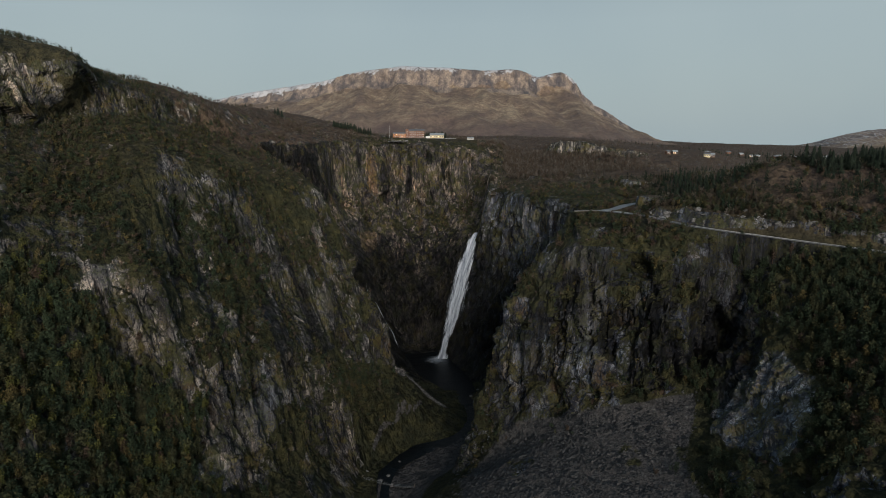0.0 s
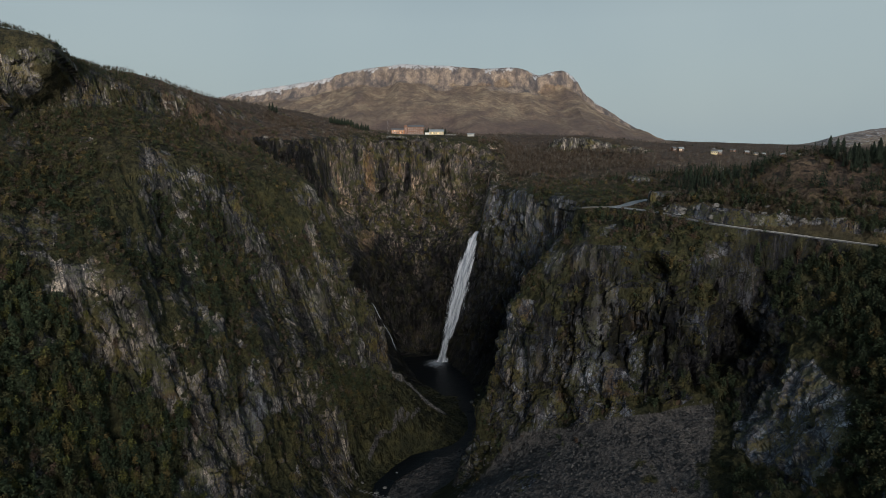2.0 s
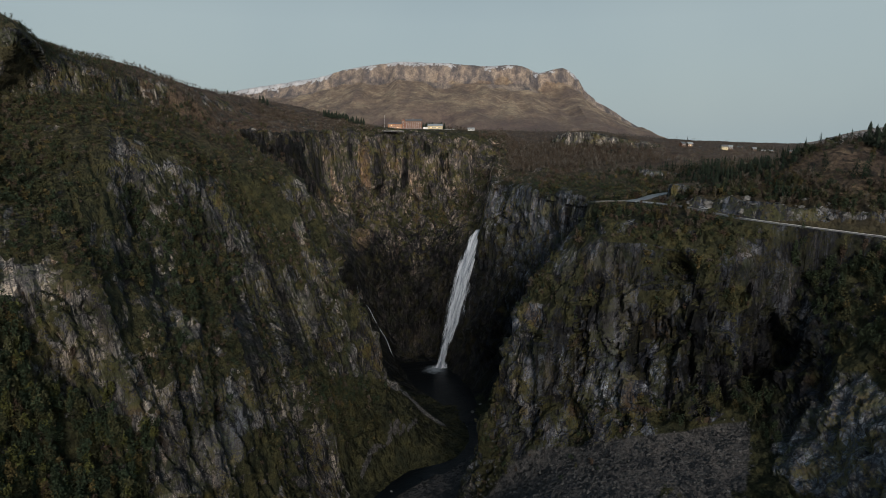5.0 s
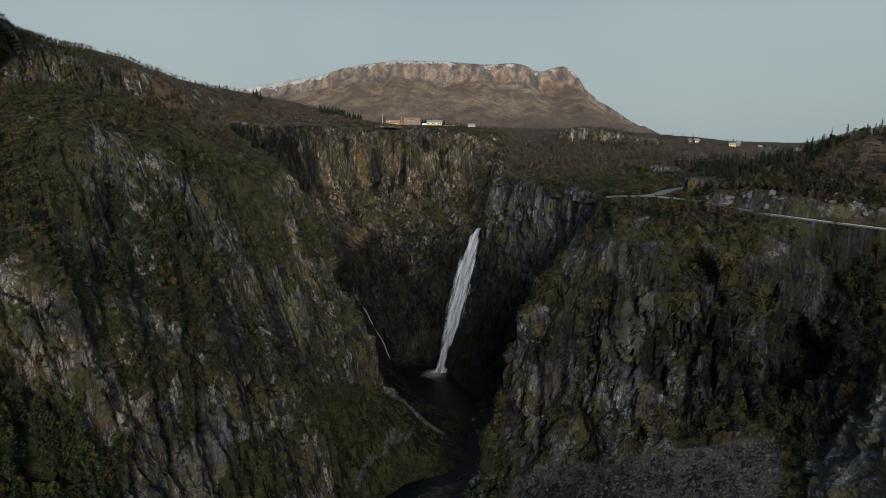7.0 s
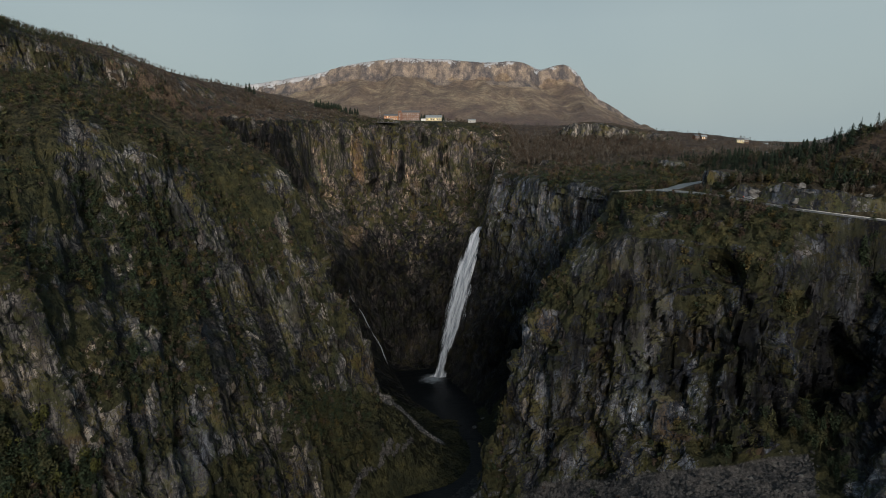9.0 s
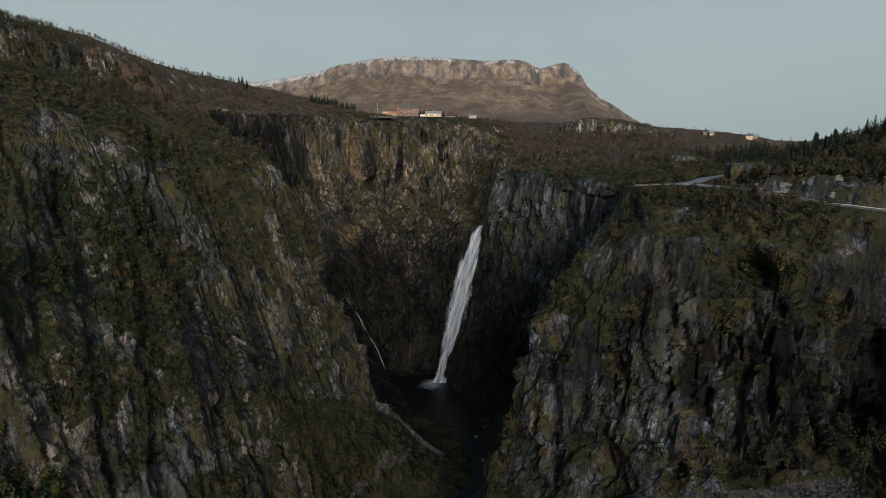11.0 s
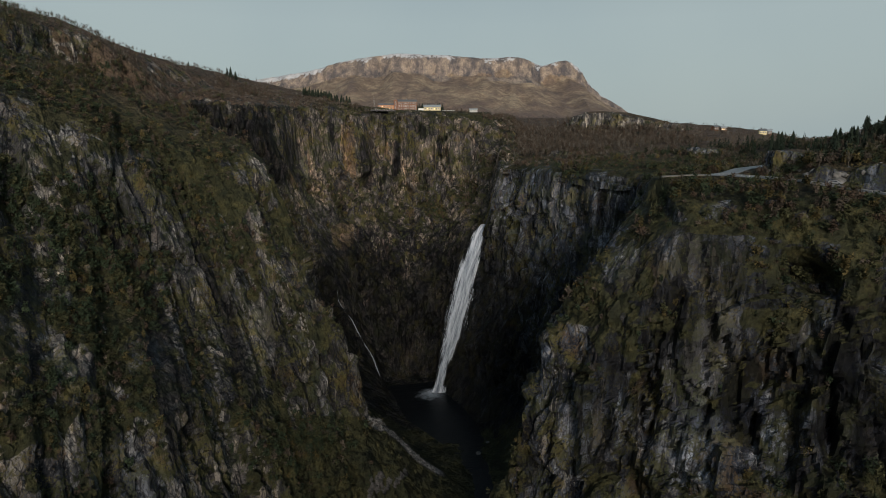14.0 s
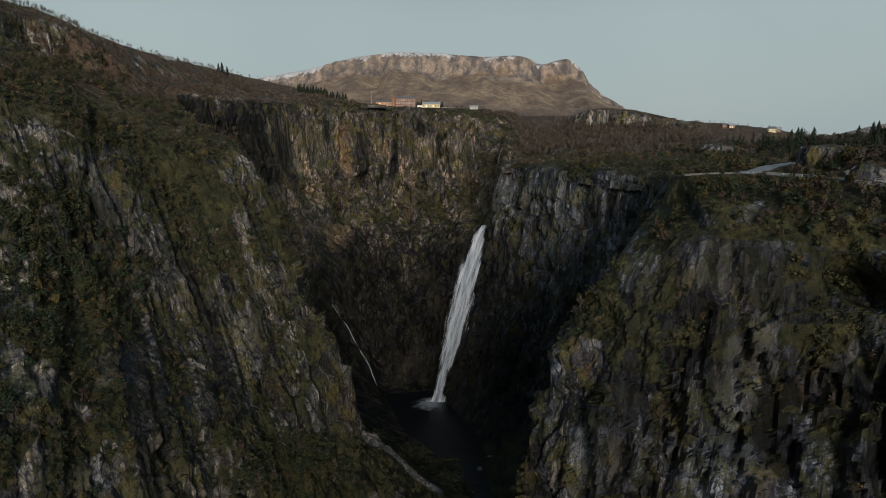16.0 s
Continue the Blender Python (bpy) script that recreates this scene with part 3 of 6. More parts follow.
def grid_mesh(name, p, mat, uv=None, cover=None, smooth=True, along=None):
    """A mesh of quads over a grid of places."""
    rows, cols = p.shape[:2]
    me = bpy.data.meshes.new(name)
    a = (np.arange(rows - 1)[:, None] * cols + np.arange(cols - 1)[None, :]).ravel()
    quads = np.stack([a, a + 1, a + cols + 1, a + cols], 1).astype(np.int32)
    me.vertices.add(rows * cols)
    me.vertices.foreach_set("co", p.reshape(-1).astype(np.float32))
    me.loops.add(quads.size)
    me.loops.foreach_set("vertex_index", quads.ravel())
    me.polygons.add(len(quads))
    me.polygons.foreach_set("loop_start", np.arange(0, quads.size, 4, dtype=np.int32))
    if smooth is True:
        me.polygons.foreach_set("use_smooth", np.full(len(quads), True))
    else:
        me.polygons.foreach_set("use_smooth", smooth[:-1, :-1].ravel())
    if uv is not None:
        layer = me.uv_layers.new(name="metres")
        layer.data.foreach_set("uv", uv.reshape(-1, 2)[quads.ravel()].astype(np.float32).ravel())
    if cover is not None:
        at = me.color_attributes.new("cover", "FLOAT_COLOR", "POINT")
        depth = cover.shape[2]
        full = np.concatenate([cover.reshape(-1, depth), np.zeros((rows * cols, 4 - depth))], 1)
        at.data.foreach_set("color", full.astype(np.float32).ravel())
    if along is not None:
        at = me.attributes.new("flow", "FLOAT_VECTOR", "POINT")
        at.data.foreach_set("vector", along.astype(np.float32).ravel())
    me.update()
    me.validate()
    me.materials.append(mat)
    return new(name, me)


ground_places, ground_normals, ground_wall = shape_ground(sheet)
gx, gy, gz = (ground_places[..., k] for k in range(3))
# wooded knoll above the road
for kx, ky, kw, kh in ((238, 448, 42, 25), (186, 452, 17, 10), (320, 440, 60, 23), (400, 520, 90, 20), (330, 640, 90, 10), (450, 1100, 90, 10)):
    gz += kh * np.exp(-(((gx - kx) / kw) ** 2 + ((gy - ky) / kw) ** 2)) * smoothstep(7.3, 8.3, row_at)
# rock cut on the uphill side of the road, and the crag at its bend
cut, cut_z = to_line(gx, gy, ROAD[2:])
rough_cut = fractal(gx / 9, gy / 9, gz * 0, 4, 0.6, 79)
gz += (5.0 + 4.5 * rough_cut) * smoothstep(5.6, 7.6, cut + 2.2 * rough_cut) * smoothstep(75, 20, cut) * (row_at > 8.0) * smoothstep(138, 150, gx) * smoothstep(520, 470, gy)
for line, half, run_out in ((ROAD, 4.0, 2.0), (SIDE_ROAD, 4.0, 4.0), (LAY_BY, 3.6, 4.0), (YARD, 15, 5.5)):
    dist, level = to_line(gx, gy, line)
    keep = smoothstep(half, half + run_out, dist)
    flat = (row_at > 5.5) & (dist < half + 6) & (np.abs(gz - level) < 22)
    gz[...] = np.where(flat, level - 0.25 + (gz - level + 0.25) * keep, gz)

final_n = sheet_normals(ground_places)
nz = final_n[..., 2]
patch = fractal(gx / 26, gy / 26, gz / 26, 4, 0.55, 61)
tuft = fractal(gx / 6, gy / 6, gz / 6, 3, 0.55, 67)
lean = sheet_normals(sheet)[..., 2]
drape = fractal(flow[..., 0] / 15 + 0.5 * tuft, flow[..., 1] / 15, flow[..., 2] / 60, 4, 0.6, 69)
right_low = np.maximum(np.maximum(smoothstep(202, 218, gx + 0.5 * (345 - gy)) * smoothstep(345, 330, gy), smoothstep(176, 188, gx) * smoothstep(392, 380, gy)), smoothstep(2.7, 3.0, row_at) * smoothstep(3.7, 3.35, row_at) * smoothstep(108, 128, gx) * smoothstep(378, 368, gy))
left_up = smoothstep(-120, -170, gx) * smoothstep(640, 570, gy)
veg = smoothstep(0.55, 0.68, 0.30 * nz + 0.36 * lean + 0.22 + 0.2 * patch + 0.45 * drape + 0.25 * tuft - 0.10 * smoothstep(690, 760, gy) + 0.05 * smoothstep(20, 50, gx) * smoothstep(470, 440, gy) - 0.14 * smoothstep(-60, -90, gx) * smoothstep(395, 420, gy) * smoothstep(545, 520, gy) * smoothstep(3.6, 4.2, row_at) * smoothstep(6.6, 5.8, row_at))
left_low = smoothstep(-90, -130, gx) * smoothstep(368, 350, gy + 10 * patch)
# turf apron under the nose, bare wet rock round the pool
west_side = np.arange(COLS_U)[None, :] < sum(steps_u[:11])
apron = west_side * smoothstep(3.3, 2.8, row_at + 0.5 * patch + 0.3 * tuft) * smoothstep(440, 490, gy) * smoothstep(605, 590, gy)
veg = np.maximum(veg, apron) * (1 - smoothstep(600, 640, gy) * smoothstep(5.0, 4.2, row_at))
# olive turf over the upper slope of the nose
nose = smoothstep(-78, -92, gx) * smoothstep(545, 570, gy) * smoothstep(665, 650, gy) * west_side * smoothstep(4.6, 5.2, row_at)
veg = np.maximum(veg, nose * smoothstep(-0.25, 0.05, patch + 0.5 * tuft + 0.3 * drape))
veg = np.maximum(veg, left_low * smoothstep(-0.35, 0.1, patch + 0.5 * tuft))
veg = np.maximum(veg, smoothstep(7.4, 8.2, row_at) * smoothstep(-0.30, -0.05, patch + 0.3 * tuft + 1.6 * (nz - 0.84) - 0.22 * left_up))
scree = smoothstep(1.2, 1.7, row_at) * smoothstep(3.15, 2.9, row_at) * smoothstep(0, 25, gx) * smoothstep(412, 392, gy)
scree = scree * smoothstep(-0.35, 0.15, patch + 0.35)
bank = smoothstep(1.32, 1.15, row_at) * smoothstep(540, 500, gy) * (1 - 0.9 * west_side)
scree = np.maximum(scree, bank)
# bright gravel along the river spur and a pale chute down the left wall
for line, half, pale in (([(-54, 546, 0), (-26, 553, 0), (-2, 550, 0)], 7.5, 2.0), ([(-20, 527, 0), (-23, 517, 0), (-31, 511, 0), (-42, 503, 0), (-52, 490, 0), (-58, 474, 0)], 1.2, 1.32)):
    scree = np.maximum(scree, pale * smoothstep(half, half * 0.55, to_line(gx, gy, line)[0]) * smoothstep(3.15, 2.9, row_at))
# bare rock cut beside the road
veg = veg * (1 - 0.95 * smoothstep(3.9, 4.6, cut) * smoothstep(10.5, 8.0, cut + 3 * rough_cut) * (row_at > 8.0) * smoothstep(136, 146, gx) * smoothstep(520, 470, gy))
heath = np.maximum(smoothstep(7.6, 8.6, row_at), smoothstep(205, 250, gz) * smoothstep(-100, -160, gx)) * (1 - 0.85 * left_up)
# rock kept wet by the spray of the falls; recess shade is painted in too
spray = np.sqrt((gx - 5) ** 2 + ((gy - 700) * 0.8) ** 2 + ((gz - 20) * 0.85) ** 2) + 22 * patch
wet_shade = np.maximum(smoothstep(138, 78, spray), smoothstep(85, 45, np.sqrt((gx + 66) ** 2 + (0.8 * (gy - 735)) ** 2 + (0.7 * (gz - 50)) ** 2) + 14 * patch))
wet_shade = np.maximum(wet_shade, 0.85 * smoothstep(-132, -150, gx) * smoothstep(668, 690, gy) * smoothstep(850, 810, gy) * smoothstep(7.3, 6.9, row_at) * smoothstep(-0.5, -0.1, drape))
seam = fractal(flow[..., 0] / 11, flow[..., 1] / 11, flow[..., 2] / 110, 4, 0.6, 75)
wet_shade = np.maximum(wet_shade, 0.8 * outer * smoothstep(3.2, 3.8, row_at) * smoothstep(6.9, 6.2, row_at) * smoothstep(395, 420, gy) * smoothstep(0.02, 0.22, seam))
# seeping slabs on the buttress and pillars beside the falls, their shade painted in
wet_shade = np.maximum(wet_shade, 0.9 * smoothstep(15, 45, gx) * smoothstep(620, 560, gy) * smoothstep(8.0, 7.2, row_at) * smoothstep(3.0, 3.5, row_at) * smoothstep(-0.25, 0.25, drape + 0.5 * patch + 0.6 * smoothstep(145, 175, gx)) * smoothstep(322, 345, gy))
# fresh pale rock, rusty faces, green ledges; black mixes seepage with painted-in recess shade
STAIN_SHADE = {kind: np.zeros_like(gx) for kind in ("pale", "black", "rusty", "green", "slate")}
ripple_u = 0.35 * fractal(gx / 9, gy / 9, gz / 24, 3, 0.6, 141)


def stain_shade(kind, x, y, z, wide, tall, lean_by=0.0, most=1.0):
    d = np.sqrt((np.hypot(gx - x + lean_by * (gz - z), 0.5 * (gy - y)) / wide) ** 2 + ((gz - z) / tall) ** 2) + ripple_u
    STAIN_SHADE[kind] = np.maximum(STAIN_SHADE[kind], most * smoothstep(1.15, 0.75, d))


stain_shade("pale", -137, 815, 191, 11, 13)
stain_shade("slate", 58, 735, 160, 13, 42)
stain_shade("slate", 78, 660, 160, 24, 46)
stain_shade("slate", 104, 590, 160, 26, 42)
stain_shade("slate", 62, 700, 90, 16, 30, 0, 0.7)
# broad darkening low on the right-hand buttress
stain_shade("black", 138, 368, 110, 24, 20, 0, 0.62)
stain_shade("slate", 95, 390, 108, 14, 14, 0, 0.8)
stain_shade("black", 170, 362, 122, 20, 26, 0, 0.7)
stain_shade("slate", -140, 460, 110, 9, 26, 0.25, 0.7)
stain_shade("slate", -128, 410, 80, 8, 26, 0.25, 0.7)
stain_shade("pale", 62, 424, 100, 12, 22, 0, 0.55)
stain_shade("pale", 19, 877, 191, 7, 5)
stain_shade("pale", 84, 636, 172, 9, 28)
stain_shade("pale", 56, 735, 170, 6, 28)
stain_shade("pale", 96, 393, 140, 8, 16)
stain_shade("pale", 103, 388, 150, 4, 16, 0.2)
stain_shade("pale", 146, 370, 113, 8, 9)
stain_shade("pale", 87, 388, 103, 3, 14, 0.5)
stain_shade("pale", 168, 306, 114, 20, 28, -0.3)
stain_shade("pale", -142, 358, 46, 14, 9, 0.5)
stain_shade("pale", -200, 269, 103, 11, 10)
stain_shade("pale", -318, 491, 292, 16, 15)
stain_shade("pale", -107, 529, 112, 8, 25, 0.3)
stain_shade("pale", -156, 428, 118, 6, 24, 0.2)
stain_shade("pale", -171, 455, 140, 3, 30, 0.25)
stain_shade("pale", -128, 388, 63, 13, 18, 0.3)
stain_shade("pale", -215, 369, 168, 10, 7)
stain_shade("pale", -189, 556, 234, 5, 9)
stain_shade("pale", -140, 470, 150, 3, 34, 0.25)
stain_shade("pale", 123, 384, 150, 4, 12)
stain_shade("pale", 70, 420, 128, 6, 12, -0.2)
stain_shade("rusty", -98, 848, 206, 9, 38)
stain_shade("rusty", -96, 782, 126, 13, 15)
stain_shade("rusty", -62, 868, 214, 7, 16, 0.3)
stain_shade("pale", 88, 397, 172, 9, 15, 0, 0.6)
stain_shade("pale", 74, 421, 166, 7, 14, 0, 0.6)
stain_shade("black", -115, 838, 226, 3.5, 28)
stain_shade("black", -80, 855, 200, 8, 40)
stain_shade("black", -62, 870, 170, 6, 26)
stain_shade("black", 0, 880, 214, 4, 20)
stain_shade("black", -101, 811, 158, 5, 22)
stain_shade("black", -160, 712, 226, 20, 24, 0, 0.85)
stain_shade("black", -196, 694, 232, 18, 22, 0, 0.85)
stain_shade("black", -150, 737, 200, 14, 24, 0, 0.85)
stain_shade("black", -128, 836, 205, 4, 30, 0, 0.8)
stain_shade("black", -48, 878, 190, 5, 30)
stain_shade("black", -20, 887, 229, 5, 10)
# lower half of the head wall darkened in wide patches
stain_shade("black", -52, 800, 116, 42, 32, 0, 0.6)
stain_shade("black", 4, 800, 112, 22, 30, 0, 0.6)
# gap between the pillar slabs, its shade painted on
stain_shade("black", 74, 664, 165, 3.5, 30)
stain_shade("black", 112, 580, 172, 10, 16, 0, 0.45)
stain_shade("black", 88, 398, 156, 5, 13)
stain_shade("black", 109, 384, 127, 7, 18)
stain_shade("black", 132, 372, 138, 5, 24)
stain_shade("black", 158, 366, 140, 5, 26)
stain_shade("black", -128, 505, 140, 7, 22, 0.3, 0.8)
stain_shade("black", -150, 450, 150, 5, 28, 0.25, 0.8)
stain_shade("green", -10, 854, 155, 22, 20)
stain_shade("green", 30, 850, 165, 18, 16)
stain_shade("green", -45, 842, 150, 12, 16)
stain_shade("green", 62, 690, 150, 6, 34)
stain_shade("green", 60, 424, 152, 12, 8)
stain_shade("green", 74, 408, 150, 16, 6)
stain_shade("green", 118, 384, 154, 12, 7)
stain_shade("green", 150, 372, 158, 10, 7)
veg = np.maximum(veg * (1 - 0.9 * np.maximum(np.maximum(STAIN_SHADE["pale"], STAIN_SHADE["rusty"]), 0.8 * STAIN_SHADE["slate"])), STAIN_SHADE["green"] * smoothstep(-0.35, 0.05, patch + 0.8 * tuft))
ground = grid_mesh("ground", ground_places, GROUND, None, np.stack([veg, scree, heath, wet_shade], 2), ground_wall < 0.5, flow)
stain_shade_layer = ground.data.color_attributes.new("stain_shade", "FLOAT_COLOR", "POINT")
stain_shade_layer.data.foreach_set("color", np.stack([STAIN_SHADE["pale"], STAIN_SHADE["black"], STAIN_SHADE["rusty"], STAIN_SHADE["slate"]], 2).astype(np.float32).ravel())
tagged(ground, "steep gneiss gorge walls with turf ledges, scree and brown moorland above", "ground", kind="structure")



def crag(name, cx, cy, z0, long, deep, tall, seed, label, turn=0.0, rings=60, spokes=200):
    """A bare rocky hill: steep broken sides, turf on top."""
    a = np.linspace(0, 2 * math.pi, spokes)[None, :]
    v = np.linspace(0, 1, rings)[:, None]
    out = np.where(v < 0.62, 1.0 - 0.22 * (v / 0.62) ** 1.3, 0.78 * (1 - (v - 0.62) / 0.38))
    up = np.where(v < 0.62, v / 0.62 * 0.80, 0.80 + 0.20 * np.sin((v - 0.62) / 0.38 * math.pi / 2))
    lobe = 1 + 0.16 * np.sin(2 * a + seed) + 0.12 * np.sin(3 * a + 2 * seed) + 0.06 * np.sin(7 * a + seed)
    c, s = math.cos(turn), math.sin(turn)
    lx, ly = out * lobe * np.cos(a) * long, out * lobe * np.sin(a) * deep
    x, y, z = cx + c * lx - s * ly, cy + s * lx + c * ly, z0 + up * tall * (1 + 0.15 * np.cos(a + seed) * (1 - v) - 0.30 * out * np.cos(a)) + 0 * a
    arc = a * (long + deep) / 2 + 0 * v
    wall = smoothstep(0.02, 0.1, v) * smoothstep(0.75, 0.6, v)
    push = wall * (0.07 * tall * facets(arc, z, 0.3 * tall, 0.4 * tall, seed) + 0.04 * tall * facets(arc, z, 0.12 * tall, 0.16 * tall, seed + 5)) + 0.05 * tall * fractal(x / (0.5 * tall), y / (0.5 * tall), z / (0.5 * tall), 4, 0.55, seed)
    x, y, z = x + push * np.cos(a), y + push * np.sin(a), z + push * 0.5
    turf = smoothstep(0.6, 0.72, v + 0.12 * fractal(x / 8, y / 8, z / 8, 3, 0.5, seed + 9))
    p = np.stack([x, y, z], 2)
    ob = grid_mesh(name, p, GROUND, None, np.stack([turf, 0 * turf, 0.7 + 0 * turf], 2), (wall < 0.3), p * np.array([1, 1, 1.2]))
    layer = ob.data.color_attributes.new("stain_shade", "FLOAT_COLOR", "POINT")
    layer.data.foreach_set("color", np.stack([0.6 * wall * (1 - turf), 0 * turf, 0 * turf, 0 * turf], 2).astype(np.float32).ravel())
    return tagged(ob, label, "crag", kind="structure")


crag("ground_crag", 245, 962, 207, 82, 50, 45, 3, "bare grey rocky hill with a steep broken face", 0.1)
crag("ground_crag", 330, 1000, 212, 60, 45, 24, 5, "low bare rocky hill on the moor")
crag("ground_crag", 156, 441, 200, 19, 10, 13, 7, "rocky crag hiding the bend of the road", 0.1)
crag("ground_crag", 268, 548, 206, 30, 16, 15, 11, "pale rock outcrop among scrub on the plateau", 0.2)
crag("ground_crag", 372, 505, 210, 26, 15, 17, 13, "pale rock outcrop among scrub on the plateau")
crag("ground_crag", 205, 640, 203, 26, 14, 10, 17, "low pale outcrop on the plateau", 0.4)
crag("ground_crag", 330, 700, 206, 34, 20, 14, 19, "low pale outcrop on the plateau")
crag("ground_crag", 130, 790, 200, 24, 14, 9, 23, "low pale outcrop above the falls", 0.3)


# ---- the flat-topped mountain and the far hills ----
def mountain_material():
    m, n, l, b = material("fell_rock")
    att = n.new("ShaderNodeAttribute")
    att.attribute_name = "cover"
    sep = n.new("ShaderNodeSeparateColor")
    l.new(att.outputs["Color"], sep.inputs["Color"])
    mid = noise_node(n, l, 0.012, 6, 0.65)
    fine = noise_node(n, l, 0.06, 6, 0.7)
    streak = noise_node(n, l, 1.0, 6, 0.65, (0.024, 0.008, 1), "UV")
    grain = noise_node(n, l, 0.16, 5, 0.75)
    rock = ramp(n, l, streak, (0.38, (0.095, 0.09, 0.102)), (0.47, (0.205, 0.17, 0.155)), (0.58, (0.40, 0.32, 0.255)))
    rock = mix(n, l, 1.0, rock, ramp(n, l, grain, (0.36, (0.6, 0.6, 0.64)), (0.5, (1, 1, 1)), (0.64, (1.4, 1.36, 1.3))), "MULTIPLY")
    rock = mix(n, l, ramp(n, l, fine, (0.35, (0.6, 0.6, 0.6)), (0.6, (0, 0, 0))), rock, (0.10, 0.088, 0.085))
    moor = ramp(n, l, mid, (0.38, (0.158, 0.118, 0.099)), (0.5, (0.262, 0.196, 0.138)), (0.61, (0.385, 0.305, 0.21)))
    moor = mix(n, l, ramp(n, l, fine, (0.4, (0.5, 0.5, 0.5)), (0.6, (0, 0, 0))), moor, (0.085, 0.06, 0.055))
    moor = mix(n, l, 1.0, moor, ramp(n, l, grain, (0.38, (0.76, 0.76, 0.79)), (0.5, (1, 1, 1)), (0.62, (1.25, 1.23, 1.2))), "MULTIPLY")
    edge = math_node(n, l, "ADD", sep.outputs["Red"], math_node(n, l, "MULTIPLY", math_node(n, l, "SUBTRACT", fine, 0.5), 0.8))
    col = mix(n, l, ramp(n, l, edge, (0.4, (0, 0, 0)), (0.6, (1, 1, 1))), rock, moor)
    col = mix(n, l, ramp(n, l, math_node(n, l, "ADD", sep.outputs["Green"], math_node(n, l, "MULTIPLY", math_node(n, l, "SUBTRACT", fine, 0.5), 1.8)), (0.45, (0, 0, 0)), (0.65, (0.8, 0.8, 0.8))), col, (0.62, 0.64, 0.68))
    col = mix(n, l, sep.outputs["Blue"], col, mix(n, l, fine, (0.085, 0.06, 0.058), (0.15, 0.11, 0.098)))
    l.new(col, b.inputs["Base Color"])
    b.inputs["Roughness"].default_value = 0.9
    bump(n, l, b, math_node(n, l, "ADD", math_node(n, l, "ADD", fine, streak), math_node(n, l, "MULTIPLY", grain, 0.3)), 1.0, 9.0)
    return m


FELL = mountain_material()


def fell(name, crest, foot_front, foot_back, foot_z, cliff, label, snow=0.5, count=(420, 150), line=0.93):
    """A long mountain: a crest line (x, y, z), a cliff band under it, moor below."""
    c = np.array(crest, float)
    c = spline(c, [max(4, count[0] // (len(c) - 1))] * (len(c) - 1))
    v = np.linspace(0, 1, count[1])
    x = c[None, :, 0] * np.ones((count[1], 1))
    # from the front foot (v 0) up to the crest (v 0.8) and down behind (v 1)
    front = np.clip(v / 0.8, 0, 1)
    back = np.clip((v - 0.8) / 0.2, 0, 1)
    y = foot_front + (c[None, :, 1] - foot_front) * front[:, None] + back[:, None] * foot_back
    rise = 0.78 * np.clip(front / 0.89, 0, 1) ** 1.3 + 0.22 * smoothstep(0.89, 0.965, front) * cliff + 0.22 * (1 - cliff) * front ** 2
    rise = np.maximum(rise / rise.max(), 0)
    z = foot_z + (c[None, :, 2] - foot_z) * (rise * (1 - 0.75 * back))[:, None]
    face = np.exp(-((front[:, None] - 0.925) / 0.055) ** 2) * np.ones_like(x)
    lift = np.clip((z - foot_z) / 60, 0, 1)
    rib = fractal(x / 70 + 0.6 * fractal(x / 160, z / 120, x * 0, 3, 0.5, 82), y * 0, z / 120, 5, 0.65, 81, True)
    gully = fractal(x / 260, y / 700, z / 500, 4, 0.55, 83, True)
    y = y - 42 * rib * face * cliff - 60 * gully * lift
    z = z + 26 * gully * lift * (1 - face) * np.clip((c[None, :, 2] - z) / 60, 0, 1)
    z = z + lift * (1 - 0.7 * face) * 16 * fractal(x / 150, y / 150, z / 150, 4, 0.5, 87)
    p = np.stack([x, y, z], 2)
    rel = (z - foot_z) / (c[None, :, 2] - foot_z + 1)
    moor = np.clip(smoothstep(0.86, 0.74, rel + 0.16 * fractal(x / 130, y / 130, z / 130, 3, 0.5, 91)), 0, 1)
    shoulder = 0.06 * smoothstep(-350, -900, x)
    white = smoothstep(line, line + 0.07, rel + shoulder + 0.10 * fractal(x / 70, y / 90, z / 50, 4, 0.6, 95)) * snow
    low = smoothstep(0.52, 0.26, rel + 0.08 * fractal(x / 200, y / 200, z / 200, 3, 0.5, 97)) * 0.8
    ob = grid_mesh(name, p, FELL, np.stack([x, z * 1.5 + y * 0.3], 2), np.stack([moor, white, low], 2))
    return tagged(ob, label, "mountain", kind="structure")


fell("backdrop_mountain", [(-2300, 3900, 420), (-1700, 3750, 470), (-1312, 3600, 490), (-1038, 3450, 522), (-869, 3400, 535), (-664, 3300, 556), (-528, 3200, 580), (-406, 3150, 596), (-210, 3050, 607), (-66, 3050, 599), (211, 3100, 591), (378, 3100, 591), (469, 3150, 570), (575, 3150, 592), (645, 3180, 560), (751, 3250, 466), (947, 3300, 346), (1087, 3350, 285), (1230, 3400, 249), (1500, 3450, 235)],
     1900, 900, 175, 1.0, "broad flat-topped brown mountain with a snow-dusted crest and cliff band", 0.7, line=0.938)
fell("backdrop_hill", [(1700, 3950, 200), (2050, 3900, 212), (2260, 3850, 240), (2420, 3820, 292), (2560, 3800, 330), (2720, 3780, 340), (2900, 3750, 342), (3200, 3700, 330)],
     2700, 500, 190, 0.2, "distant rounded hill dusted with snow", 0.4, (210, 60), 0.6)

